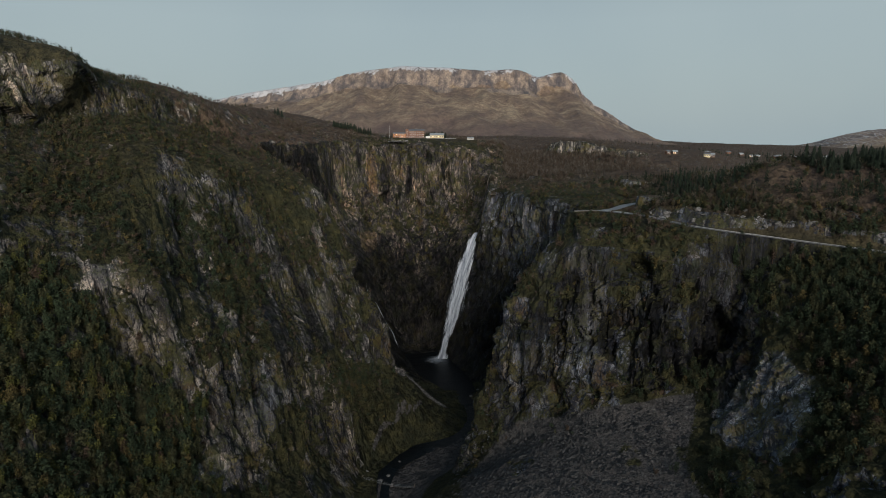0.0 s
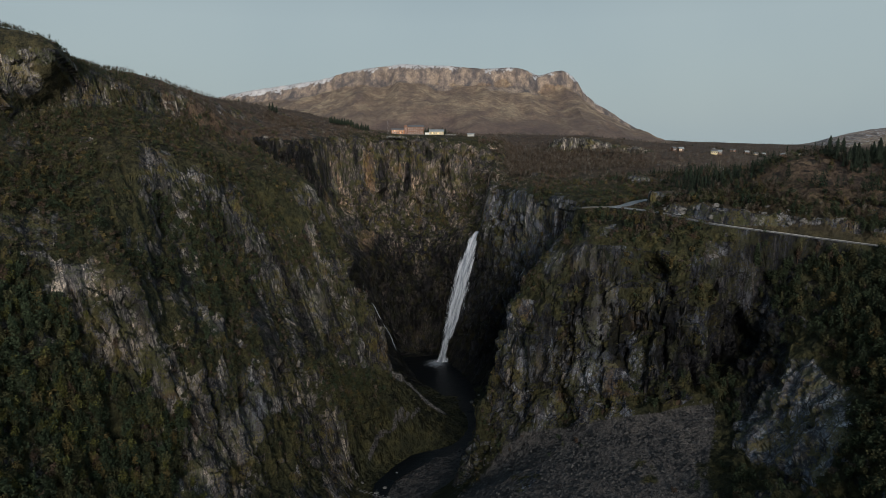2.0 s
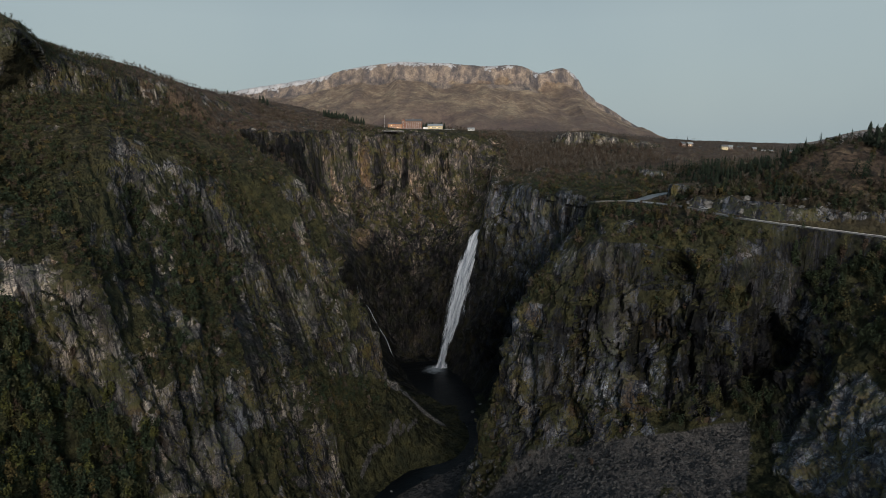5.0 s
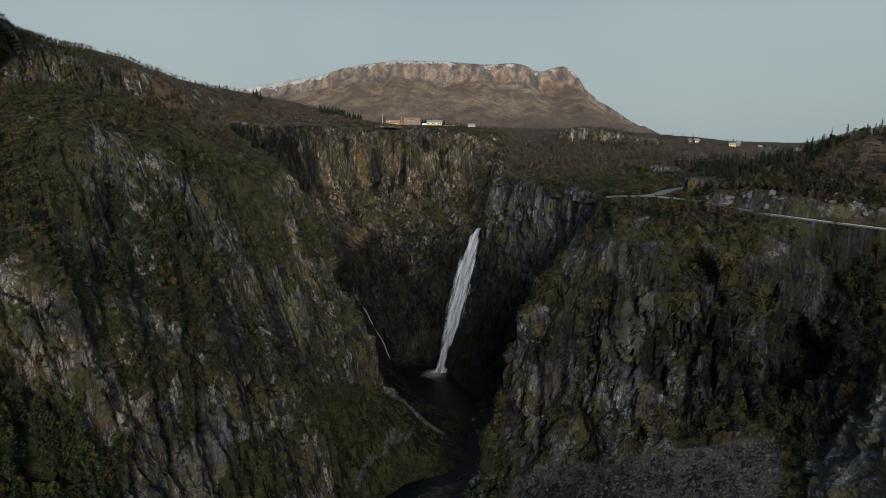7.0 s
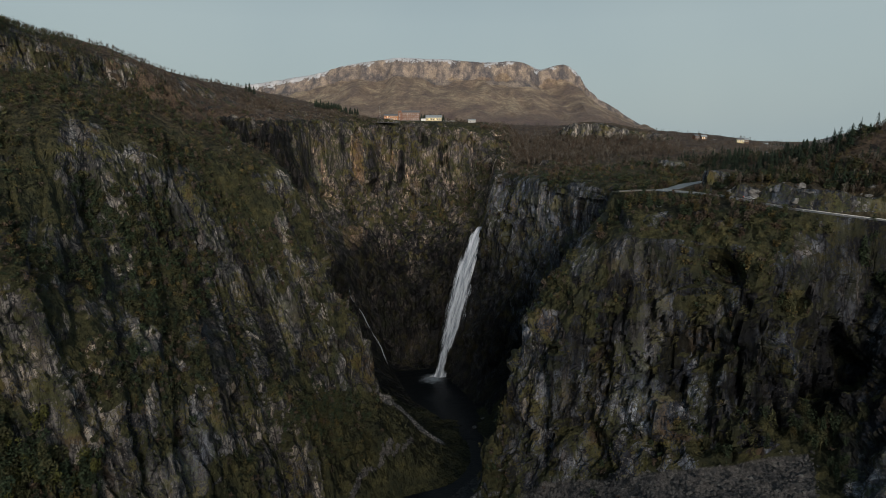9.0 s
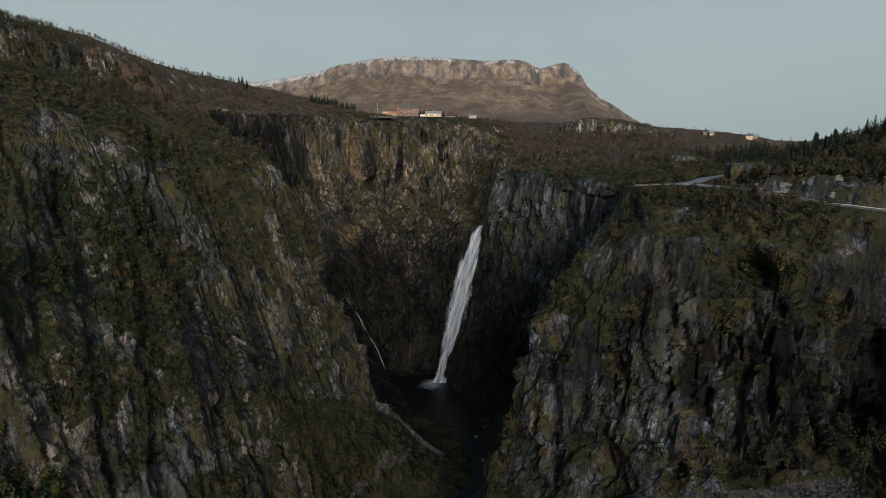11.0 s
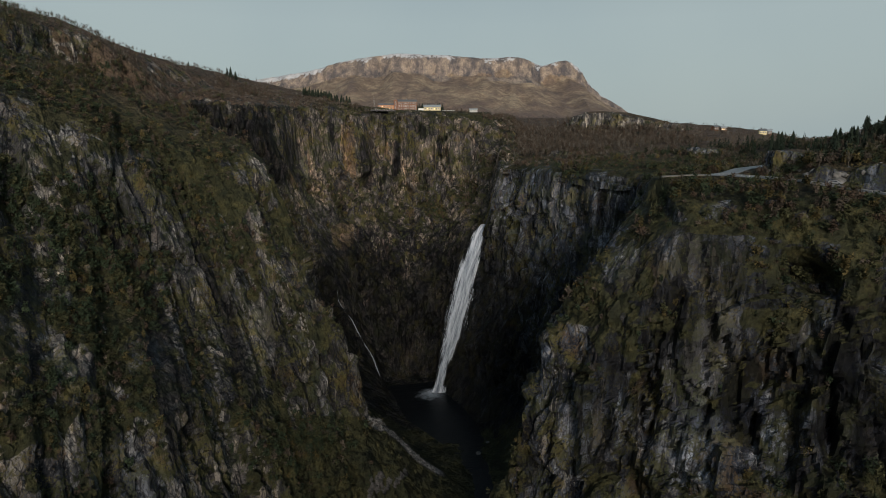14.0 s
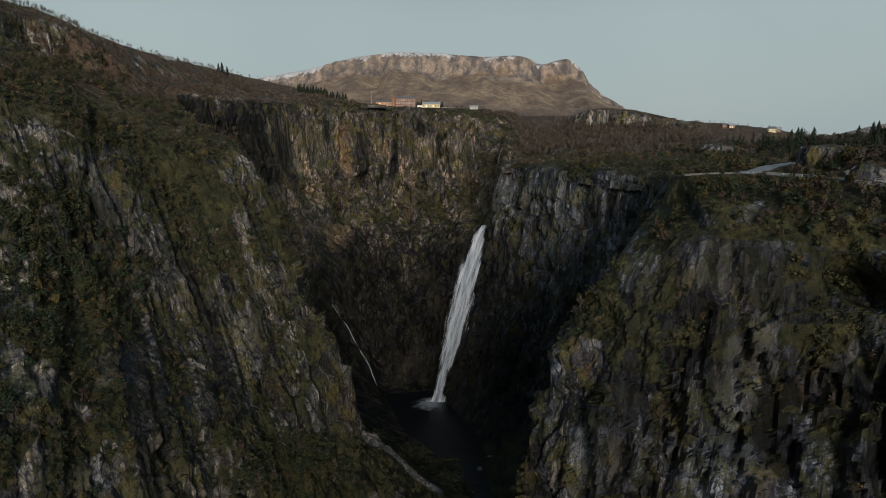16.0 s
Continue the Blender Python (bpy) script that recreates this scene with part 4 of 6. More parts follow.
# ---- river and falls ----
RIVER = [(-26, 705, 0.6, 26), (-20, 680, 0.4, 30), (-4, 650, 0.0, 22), (22, 602, -2.4, 15), (36, 568, -3.8, 14), (30, 534, -5.4, 13), (8, 506, -7.4, 12), (-22, 493, -9.4, 12), (-48, 464, -11.6, 10), (-52, 434, -14.5, 8), (-47, 398, -17.2, 8), (-40, 300, -21.5, 9), (-40, 180, -28.0, 10), (-40, -100, -38.0, 10), (-40, -900, -58.0, 10)]


def water_material():
    m, n, l, b = material("river_water")
    foam = noise_node(n, l, 0.22, 6, 0.7, (1, 1, 1))
    ripple = noise_node(n, l, 0.9, 5, 0.6)
    rapid = noise_node(n, l, 0.045, 3, 0.5)
    white = math_node(n, l, "MULTIPLY", ramp(n, l, foam, (0.60, (0, 0, 0)), (0.72, (1, 1, 1))), ramp(n, l, rapid, (0.57, (0, 0, 0)), (0.68, (0.7, 0.7, 0.7))))
    place = n.new("ShaderNodeTexCoord")
    reach = n.new("ShaderNodeVectorMath")
    reach.operation = "DISTANCE"
    reach.inputs[1].default_value = (-8, 682, 0.5)
    l.new(place.outputs["Object"], reach.inputs[0])
    boil = n.new("ShaderNodeMapRange")
    boil.inputs["From Min"].default_value, boil.inputs["From Max"].default_value = 19, 2
    l.new(reach.outputs["Value"], boil.inputs["Value"])
    froth = ramp(n, l, math_node(n, l, "ADD", boil.outputs["Result"], math_node(n, l, "MULTIPLY", math_node(n, l, "SUBTRACT", foam, 0.5), 1.6)), (0.35, (0, 0, 0)), (1.0, (0.8, 0.8, 0.8)))
    white = math_node(n, l, "MAXIMUM", white, froth)
    l.new(mix(n, l, white, (0.004, 0.006, 0.008), (0.5, 0.54, 0.58)), b.inputs["Base Color"])
    l.new(ramp(n, l, white, (0.0, (0.32, 0.32, 0.32)), (1.0, (0.7, 0.7, 0.7))), b.inputs["Roughness"])
    b.inputs["Specular IOR Level"].default_value = 0.25
    bump(n, l, b, math_node(n, l, "ADD", ripple, foam), 0.7, 0.4)
    return m


WATER = water_material()
rv = spline(np.array(RIVER, float), [24] * (len(RIVER) - 1))
tangent = np.gradient(rv[:, :2], axis=0)
tangent /= np.linalg.norm(tangent, axis=1, keepdims=True)
across = np.linspace(-1, 1, 17)[:, None]
side = np.stack([-tangent[:, 1], tangent[:, 0]], 1)
wx = rv[None, :, 0] + across * rv[None, :, 3] * side[None, :, 0] * 1.25
wy = rv[None, :, 1] + across * rv[None, :, 3] * side[None, :, 1] * 1.25
wz = rv[None, :, 2] + 0.25 * fractal(wx / 3, wy / 3, wx * 0, 3, 0.5, 101)
river = grid_mesh("river", np.stack([wx, wy, wz], 2), WATER)
tagged(river, "dark river with white ripples running down the gorge", "river", kind="structure")


def fall_material():
    m, n, l, b = material("falling_water")
    strand = noise_node(n, l, 1.0, 6, 0.65, (0.34, 0.035, 1), "UV")
    thread = noise_node(n, l, 1.0, 5, 0.7, (1.3, 0.075, 1), "UV")
    tone = math_node(n, l, "ADD", math_node(n, l, "MULTIPLY", strand, 0.7), math_node(n, l, "MULTIPLY", thread, 0.3))
    l.new(ramp(n, l, tone, (0.38, (0.13, 0.155, 0.20)), (0.47, (0.33, 0.375, 0.44)), (0.57, (0.62, 0.67, 0.74))), b.inputs["Base Color"])
    b.inputs["Roughness"].default_value = 0.6
    edge = n.new("ShaderNodeAttribute")
    edge.attribute_name = "cover"
    sep = n.new("ShaderNodeSeparateColor")
    l.new(edge.outputs["Color"], sep.inputs["Color"])
    lace = math_node(n, l, "ADD", sep.outputs["Red"], math_node(n, l, "MULTIPLY", math_node(n, l, "SUBTRACT", tone, 0.5), 4.2))
    l.new(ramp(n, l, lace, (0.10, (0, 0, 0)), (0.75, (1, 1, 1))), b.inputs["Alpha"])
    bump(n, l, b, strand, 0.6, 0.8)
    return m


FALLING = fall_material()


def fall(name, line, label, depth=1.5, seed=5, thin=0.0):
    """A curtain of water down a line of (x, y, z, half width)."""
    c = spline(np.array(line, float), [40] * (len(line) - 1))
    a = np.linspace(-1, 1, 41)[:, None]
    drop = np.concatenate([[0], np.cumsum(np.linalg.norm(np.diff(c[:, :3], axis=0), axis=1))])
    x = c[None, :, 0] + a * c[None, :, 3]
    strand = fractal(a * 4 * np.ones_like(x), drop[None, :] / 40 * np.ones_like(x), x * 0, 3, 0.6, seed)
    y = c[None, :, 1] - depth * (1 - a * a) - 1.0 * strand + 0 * x
    z = c[None, :, 2] + 0 * x
    body = (1 - np.abs(a)) * 1.5 + 0 * x - thin
    ob = grid_mesh(name, np.stack([x, y, z], 2), FALLING, np.stack([a * c[None, :, 3] + 0 * x, drop[None, :] + 0 * x], 2), np.stack([body, body, body], 2))
    return tagged(ob, label, "waterfall", kind="structure")


fall("waterfall", [(42.5, 745, 142, 4.5), (37.5, 739, 134, 6.5), (30, 729, 112, 9.5), (23, 719, 90, 11), (17, 710, 66, 11.5), (11.5, 702, 46, 9.5), (4, 694, 25, 5.5), (0, 688, 8, 4.5), (-2, 686, 0.8, 11)], "tall white waterfall plunging into the head of the gorge")
fall("side_waterfall", [(-94.5, 727, 90, 1.0), (-91.3, 716, 76, 1.9), (-85.4, 715.5, 66, 1.1), (-79.4, 716, 57, 1.8), (-71.5, 715, 41, 2.9), (-62.6, 712, 26, 3.4), (-56.5, 707, 14, 3.2), (-51.5, 698, 5, 3.0), (-50.5, 696, 0.5, 3.4)], "thin side waterfall sliding down dark rock", 0.6, 9, 0.95)

# ---- plants ----
def foliage_material():
    m, n, l, b = material("foliage")
    att = n.new("ShaderNodeAttribute")
    att.attribute_name = "tint"
    geo = n.new("ShaderNodeNewGeometry")
    shade = ramp(n, l, geo.outputs["Random Per Island"], (0.0, (0.7, 0.7, 0.7)), (0.6, (0.97, 0.97, 0.97)), (1.0, (1.18, 1.16, 1.1)))
    l.new(mix(n, l, 1.0, att.outputs["Color"], shade, "MULTIPLY"), b.inputs["Base Color"])
    b.inputs["Roughness"].default_value = 0.75
    b.inputs["Specular IOR Level"].default_value = 0.2
    return m


FOLIAGE = foliage_material()
dice = np.random.default_rng(7)


def leafy(count, tall=1.0, wide=0.30, leaf=0.15, lobes=5):
    """Leaf clumps of a tree or shrub one metre high, as loose triangles."""
    tri = []
    centres = [(dice.normal(0, wide * 0.5), dice.normal(0, wide * 0.5), dice.uniform(0.42, 0.82)) for _ in range(lobes)]
    for k in range(count):
        cx, cy, cz = centres[k % lobes]
        d = dice.normal(size=3)
        d /= np.linalg.norm(d)
        r = dice.uniform(0.6, 1.0)
        c = np.array([cx + d[0] * wide * 0.62 * r, cy + d[1] * wide * 0.62 * r, cz + d[2] * 0.22 * r])
        a, e = dice.normal(size=3), dice.normal(size=3)
        a, e = a / np.linalg.norm(a) * leaf, e / np.linalg.norm(e) * leaf
        tri.append([c + a, c - a * 0.5 + e, c - a * 0.5 - e])
    t = 0.016
    for k in range(3):
        u, w = 2.1 * k, 2.1 * (k + 1)
        tri.append([(t * math.cos(u), t * math.sin(u), -0.1), (t * math.cos(w), t * math.sin(w), -0.1), (0, 0, 0.6)])
    out = np.array(tri)
    out[..., 2] *= tall
    return out


def bare(count):
    """A leafless birch one metre high: thin twigs rising from a stem."""
    tri = []
    for k in range(count):
        u, h = dice.uniform(0, 6.28), dice.uniform(0.15, 0.7)
        reach, up = dice.uniform(0.12, 0.3), dice.uniform(0.18, 0.36)
        o = np.array([0, 0, h])
        tip = o + np.array([reach * math.cos(u), reach * math.sin(u), up])
        side = np.array([-math.sin(u), math.cos(u), dice.uniform(-0.5, 0.5)]) * dice.uniform(0.012, 0.03)
        tri.append([o, tip + side, tip - side])
    t = 0.018
    for k in range(3):
        u, w = 2.1 * k, 2.1 * (k + 1)
        tri.append([(t * math.cos(u), t * math.sin(u), -0.1), (t * math.cos(w), t * math.sin(w), -0.1), (0, 0, 0.95)])
    return np.array(tri)


def conifer(tiers=9, per=9):
    """A spruce one metre high: drooping ragged boughs in tiers."""
    tri = []
    for k in range(tiers):
        h = 0.12 + 0.83 * k / tiers
        r = 0.19 * (1 - h) + 0.02
        for j in range(per):
            u = 6.283 * (j + dice.uniform(-0.5, 0.5)) / per
            rr, h = r * dice.uniform(0.3, 1.5), 0.12 + 0.83 * (k + dice.uniform(-0.5, 0.5)) / tiers
            w = dice.uniform(0.12, 0.34)
            tri.append([(0, 0, h + 0.10), (rr * math.cos(u - w), rr * math.sin(u - w), h - dice.uniform(0.0, 0.05)), (rr * 1.15 * math.cos(u + w * 0.4), rr * 1.15 * math.sin(u + w * 0.4), h - dice.uniform(0.02, 0.07))])
    tri.append([(0.012, 0, 0.85), (-0.012, 0, 0.85), (0, 0, 1.03)])
    return np.array(tri)


def tri_mesh(name, tri, mat, tint=None):
    """A mesh of loose triangles, with a colour for each where given."""
    n = len(tri)
    me = bpy.data.meshes.new(name)
    me.vertices.add(n * 3)
    me.vertices.foreach_set("co", tri.reshape(-1).astype(np.float32))
    me.loops.add(n * 3)
    me.loops.foreach_set("vertex_index", np.arange(n * 3, dtype=np.int32))
    me.polygons.add(n)
    me.polygons.foreach_set("loop_start", np.arange(0, n * 3, 3, dtype=np.int32))
    if tint is not None:
        at = me.color_attributes.new("tint", "FLOAT_COLOR", "POINT")
        full = np.concatenate([tint, np.ones((n, 1))], 1).repeat(3, axis=0)
        at.data.foreach_set("color", full.astype(np.float32).ravel())
    me.update()
    me.materials.append(mat)
    return me


cell_a = ground_places[:-1, :-1]
cell_area = np.linalg.norm(np.cross(ground_places[1:, :-1] - cell_a, ground_places[:-1, 1:] - cell_a), axis=2)


def pick(count, weight):
    """Random places on the ground, by a weight for each of its cells."""
    w = (weight[:-1, :-1] * cell_area).ravel()
    cells = dice.choice(len(w), count, p=w / w.sum())
    i, j = np.divmod(cells, COLS_U - 1)
    a, b = dice.random((2, count, 1))
    p = ground_places[i, j] * (1 - a) * (1 - b) + ground_places[i + 1, j] * a * (1 - b) + ground_places[i, j + 1] * (1 - a) * b + ground_places[i + 1, j + 1] * a * b
    return p, i, j


def scatter(name, forms, places, heights, tints, label, category):
    """Many plants joined in one mesh."""
    tris, cols = [], []
    which = dice.integers(0, len(forms), len(places))
    for k, form in enumerate(forms):
        sel = np.where(which == k)[0]
        ang, wide = dice.uniform(0, 6.283, len(sel)), dice.uniform(0.8, 1.3, len(sel))
        c, s = np.cos(ang)[:, None, None], np.sin(ang)[:, None, None]
        h = heights[sel][:, None, None]
        f = form[None]
        x = (f[..., 0] * c - f[..., 1] * s) * h * wide[:, None, None]
        y = (f[..., 0] * s + f[..., 1] * c) * h * wide[:, None, None]
        t = np.stack([x, y, f[..., 2] * h], 3) + places[sel][:, None, None, :]
        tris.append(t.reshape(-1, 3, 3))
        cols.append(np.repeat(tints[sel], len(form), axis=0))
    ob = new(name, tri_mesh(name, np.concatenate(tris), FOLIAGE, np.concatenate(cols)))
    return tagged(ob, label, category, kind="stuff")


def tint_of(count, *choices):
    """Plant colours: (share, rgb) pairs, varied a little."""
    share = np.array([c[0] for c in choices], float)
    rgb = np.array([c[1] for c in choices])
    k = dice.choice(len(choices), count, p=share / share.sum())
    return rgb[k] * dice.uniform(0.75, 1.3, (count, 1))


GREEN, OLIVE, OCHRE, RUSSET, TWIG, GREY = (0.035, 0.049, 0.027), (0.063, 0.064, 0.031), (0.110, 0.087, 0.036), (0.082, 0.058, 0.042), (0.096, 0.077, 0.061), (0.142, 0.126, 0.106)
seen = smoothstep(0, 40, 0.80 * gy + 30 - np.abs(gx)) * smoothstep(225, 260, gy) * (gz < 420)
off_road = np.ones_like(gx)
for line, clear in ((ROAD, 5), (SIDE_ROAD, 5), (LAY_BY, 5), (YARD, 18), ([(-88, 940, 0), (10, 940, 0)], 45)):
    off_road = off_road * smoothstep(clear, clear + 3, to_line(gx, gy, line)[0])
dry = smoothstep(1.25, 1.6, row_at) * off_road * (1 - 0.92 * STAIN_SHADE["pale"]) * (1 - smoothstep(0.4, 0.7, scree) * 0.93)
shrubs = [leafy(32, 1.0, 0.42, 0.135, 5) for _ in range(4)]
trees = [leafy(64, 1.0, 0.24, 0.095, 7) for _ in range(5)]
tall_trees = [leafy(165, 1.0, 0.16, 0.048, 9) for _ in range(5)]
birches = [bare(30) for _ in range(4)] + [leafy(34, 1.0, 0.26, 0.06, 8) for _ in range(3)]
grove = fractal(gx / 45, gy / 45, gz / 45, 3, 0.55, 131)

# shrubs on ledges of the walls
p, i, j = pick(14000, seen * dry * np.clip(veg * 1.1 - 0.1, 0, 1) * smoothstep(1.4, 2.2, row_at) * smoothstep(8.6, 7.8, row_at - 0.5 * left_up) * smoothstep(-0.5, 0.2, grove) * (0.45 + 0.55 * smoothstep(0, -80, gx)) * (1 + 0.6 * left_up))
brown = (dice.random(len(p)) < smoothstep(600, 720, p[:, 1]) * smoothstep(150, 215, p[:, 2]))[:, None]
scatter("ledge_shrubs", shrubs, p, dice.uniform(0.9, 3.8, len(p)), np.where(brown, tint_of(len(p), (4, TWIG), (2, GREY), (2, RUSSET), (0.7, OLIVE)), tint_of(len(p), (3.5, OLIVE), (3, GREEN), (0.9, OCHRE), (1.0, RUSSET), (1.4, TWIG))), "olive and russet autumn shrubs rooted on the ledges of the cliffs", "shrubs")
# scrub crowding the brow of the buttress under the road
brow = smoothstep(35, 60, gx) * smoothstep(640, 600, gy) * smoothstep(335, 355, gy) * smoothstep(5.6, 6.6, row_at) * smoothstep(8.5, 8.1, row_at) * smoothstep(8, 15, np.minimum(to_line(gx, gy, ROAD)[0], to_line(gx, gy, LAY_BY)[0]))
p, i, j = pick(2700, seen * dry * brow * (0.15 + veg) * smoothstep(-0.3, 0.1, tuft + 0.5 * patch))
scatter("brow_scrub", [leafy(56, 1.0, 0.42, 0.09, 6) for _ in range(3)], p, dice.uniform(0.8, 2.8, len(p)), 0.85 * tint_of(len(p), (4, OLIVE), (4, GREEN), (1.4, OCHRE), (1.2, RUSSET), (1.6, TWIG)), "olive and brown scrub on the brow of the cliff below the road", "shrubs")
p, i, j = pick(420, seen * dry * brow * (0.15 + veg) * smoothstep(-0.1, 0.25, grove + 0.4 * tuft))
scatter("brow_trees", trees, p, dice.uniform(3.0, 7.0, len(p)), tint_of(len(p), (4, GREEN), (4, OLIVE), (1.5, OCHRE), (1, RUSSET)), "small green and yellowing trees on the brow of the cliff", "trees")
# leafy wood on the lower left slope
p, i, j = pick(2000, seen * dry * left_low * smoothstep(2.0, 3.0, row_at) * smoothstep(8.7, 8.2, row_at) * smoothstep(-0.5, 0.0, grove))
scatter("slope_wood", tall_trees, p, dice.uniform(6.5, 15, len(p)), 1.2 * tint_of(len(p), (6, GREEN), (4, OLIVE), (2, (0.082, 0.084, 0.026)), (0.5, OCHRE), (0.4, RUSSET)), "dense green and yellowing birch wood on the steep slope", "trees")
p, i, j = pick(1050, seen * dry * right_low * smoothstep(2.0, 3.0, row_at) * smoothstep(8.2, 7.8, row_at) * smoothstep(-0.5, 0.0, grove + 0.4 * tuft))
scatter("slope_wood", tall_trees, p, dice.uniform(5, 11, len(p)), tint_of(len(p), (6, GREEN), (3, OLIVE), (0.4, OCHRE), (0.5, RUSSET)), "dark green birch and pine wood on the slope below the road", "trees")
p, i, j = pick(420, seen * dry * apron * smoothstep(2.4, 3.0, row_at) * smoothstep(-40, -70, gx) * smoothstep(-0.4, 0.1, grove + 0.5 * tuft))
scatter("apron_trees", trees, p, dice.uniform(3.5, 7.5, len(p)), tint_of(len(p), (5, GREEN), (5, OLIVE), (0.6, OCHRE), (1.0, TWIG)), "dark green and olive trees on the turf below the cliffs", "trees")
p, i, j = pick(650, seen * dry * smoothstep(-138, -160, gx) * smoothstep(525, 490, gy) * smoothstep(395, 420, gy) * smoothstep(4.2, 4.8, row_at) * smoothstep(7.6, 7.0, row_at) * smoothstep(-0.15, 0.2, grove + 0.4 * tuft))
scatter("gully_trees", trees, p, dice.uniform(4.0, 8.5, len(p)), tint_of(len(p), (6, GREEN), (4, OLIVE), (0.6, OCHRE)), "dark green trees crowding a gully of the gorge wall", "trees")
# single trees on the walls and under the buttress
p, i, j = pick(3400, seen * dry * veg * smoothstep(2.2, 2.8, row_at) * smoothstep(8.4, 7.8, row_at) * smoothstep(-0.15, 0.25, grove))
scatter("wall_trees", trees, p, dice.uniform(3.0, 6.5, len(p)), np.where((p[:, 1:2] > 690) & (p[:, 2:3] > 150), tint_of(len(p), (4, TWIG), (2, RUSSET), (1, GREY), (0.8, OLIVE)), tint_of(len(p), (3, GREEN), (4, OLIVE), (1.3, OCHRE), (1.2, RUSSET), (2, TWIG))), "scattered small trees clinging to the gorge walls", "trees")
# bare birch wood on the upland
p, i, j = pick(7200, seen * dry * (veg + 0.5 * left_up) * smoothstep(7.5, 8.1, row_at) * smoothstep(10.05, 9.6, row_at) * smoothstep(-0.6, -0.1, grove) * (1 + 4.0 * smoothstep(-100, -160, gx) * smoothstep(800, 650, gy) + 3 * smoothstep(30, 60, gx) * smoothstep(760, 800, gy) * smoothstep(1060, 960, gy)) / (1 + (gy / 800) ** 3))
scatter("upland_birches", birches, p, dice.uniform(2.6, 6.0, len(p)), np.where((p[:, 0:1] < -120) & (p[:, 1:2] < 640), tint_of(len(p), (4, OLIVE), (4, GREEN), (2, TWIG), (0.6, OCHRE)), tint_of(len(p), (4, TWIG), (3.5, GREY), (1.5, RUSSET), (0.5, OCHRE))), "leafless brown birch wood on the moor above the gorge", "trees")
p, i, j = pick(5600, seen * dry * veg * smoothstep(8.0, 8.1, row_at) * smoothstep(9.3, 8.9, row_at) * smoothstep(60, 130, gx) * smoothstep(760, 600, gy) * smoothstep(-0.5, 0.0, grove))
half_way = len(p) // 2
scatter("plateau_birches", birches[:4], p[half_way:], dice.uniform(3.0, 6.5, len(p) - half_way), tint_of(len(p) - half_way, (4, TWIG), (3, GREY), (1, RUSSET)), "leafless brown birches on the plateau beside the road", "trees")
p = p[:half_way]
scatter("plateau_wood", trees, p, dice.uniform(2.5, 6.5, len(p)), 0.8 * tint_of(len(p), (1, TWIG), (3, OLIVE), (1.5, RUSSET), (4, GREEN), (0.4, OCHRE)), "mixed brown and olive scrub wood on the plateau beside the road", "trees")
p, i, j = pick(2000, seen * dry * smoothstep(9.3, 9.6, row_at) * smoothstep(10.95, 10.7, row_at) * smoothstep(60, 200, gx) * (gy > 800) * smoothstep(-0.3, 0.1, grove))
scatter("far_birches", birches[:4], p, dice.uniform(5.0, 9.0, len(p)), tint_of(len(p), (4, TWIG), (3, GREY), (1, RUSSET)), "brown leafless woods on the far moor", "trees")
p, i, j = pick(3600, seen * off_road * smoothstep(7.9, 8.1, row_at) * smoothstep(10.0, 9.5, row_at) * smoothstep(20, 50, gx) * smoothstep(300, 230, gx) * smoothstep(770, 820, gy) * smoothstep(1080, 980, gy) * smoothstep(-0.7, -0.2, grove))
scatter("rim_birches", birches[:4], p, dice.uniform(4.5, 9.0, len(p)), tint_of(len(p), (4, TWIG), (3, GREY), (2, RUSSET)), "dense leafless birch wood on the moor beyond the falls", "trees")
p, i, j = pick(5200, seen * off_road * smoothstep(7.6, 8.0, row_at) * smoothstep(10.0, 9.4, row_at) * smoothstep(-110, -150, gx) * smoothstep(330, 400, gy) * smoothstep(950, 850, gy) * smoothstep(-0.6, -0.1, grove + 0.5 * tuft) * (1 + 1.2 * smoothstep(700, 600, gy)))
shady = (p[:, 1:2] + 90 * (dice.random((len(p), 1)) - 0.5) < 610)
scatter("hillside_scrub", birches, p, dice.uniform(2.0, 5.5, len(p)), np.where(shady, tint_of(len(p), (4, OLIVE), (5, GREEN), (2, TWIG), (0.6, OCHRE)), tint_of(len(p), (4, TWIG), (3, GREY), (2, RUSSET), (1, OLIVE))), "brushy birch scrub covering the hillside above the gorge", "trees")
# heather and dwarf shrub on the upland
p, i, j = pick(2200, seen * dry * veg * smoothstep(7.4, 8.0, row_at) * smoothstep(9.7, 9.2, row_at))
scatter("heather", shrubs, p, dice.uniform(0.7, 1.8, len(p)), tint_of(len(p), (3, TWIG), (3, RUSSET), (1, OLIVE)), "low brown heather and dwarf shrubs on the moor", "heather")


# ---- things ----
def part(name, bm, mat, parent=None, label=""):
    """Links a bmesh as one mesh object, under a thing where one is given."""
    me = bpy.data.meshes.new(name)
    bm.to_mesh(me)
    bm.free()
    me.materials.append(mat)
    ob = new(name, me)
    ob.parent = parent
    return tagged(ob, label)


def thing(name, m, label, category, group=""):
    ob = new(name)
    ob.matrix_world = m
    ob.empty_display_size = 0.3
    return tagged(ob, label, category, group)


def box(bm, x0, x1, y0, y1, z0, z1, bevel=0.0):
    made = bmesh.ops.create_cube(bm, size=1, matrix=Matrix.LocRotScale(((x0 + x1) / 2, (y0 + y1) / 2, (z0 + z1) / 2), None, (x1 - x0, y1 - y0, z1 - z0)))
    if bevel:
        edges = list({e for v in made["verts"] for e in v.link_edges})
        bmesh.ops.bevel(bm, geom=edges, offset=bevel, segments=1, affect="EDGES")
    return bm


def slab(*size, bevel=0.0):
    return box(bmesh.new(), *size, bevel=bevel)


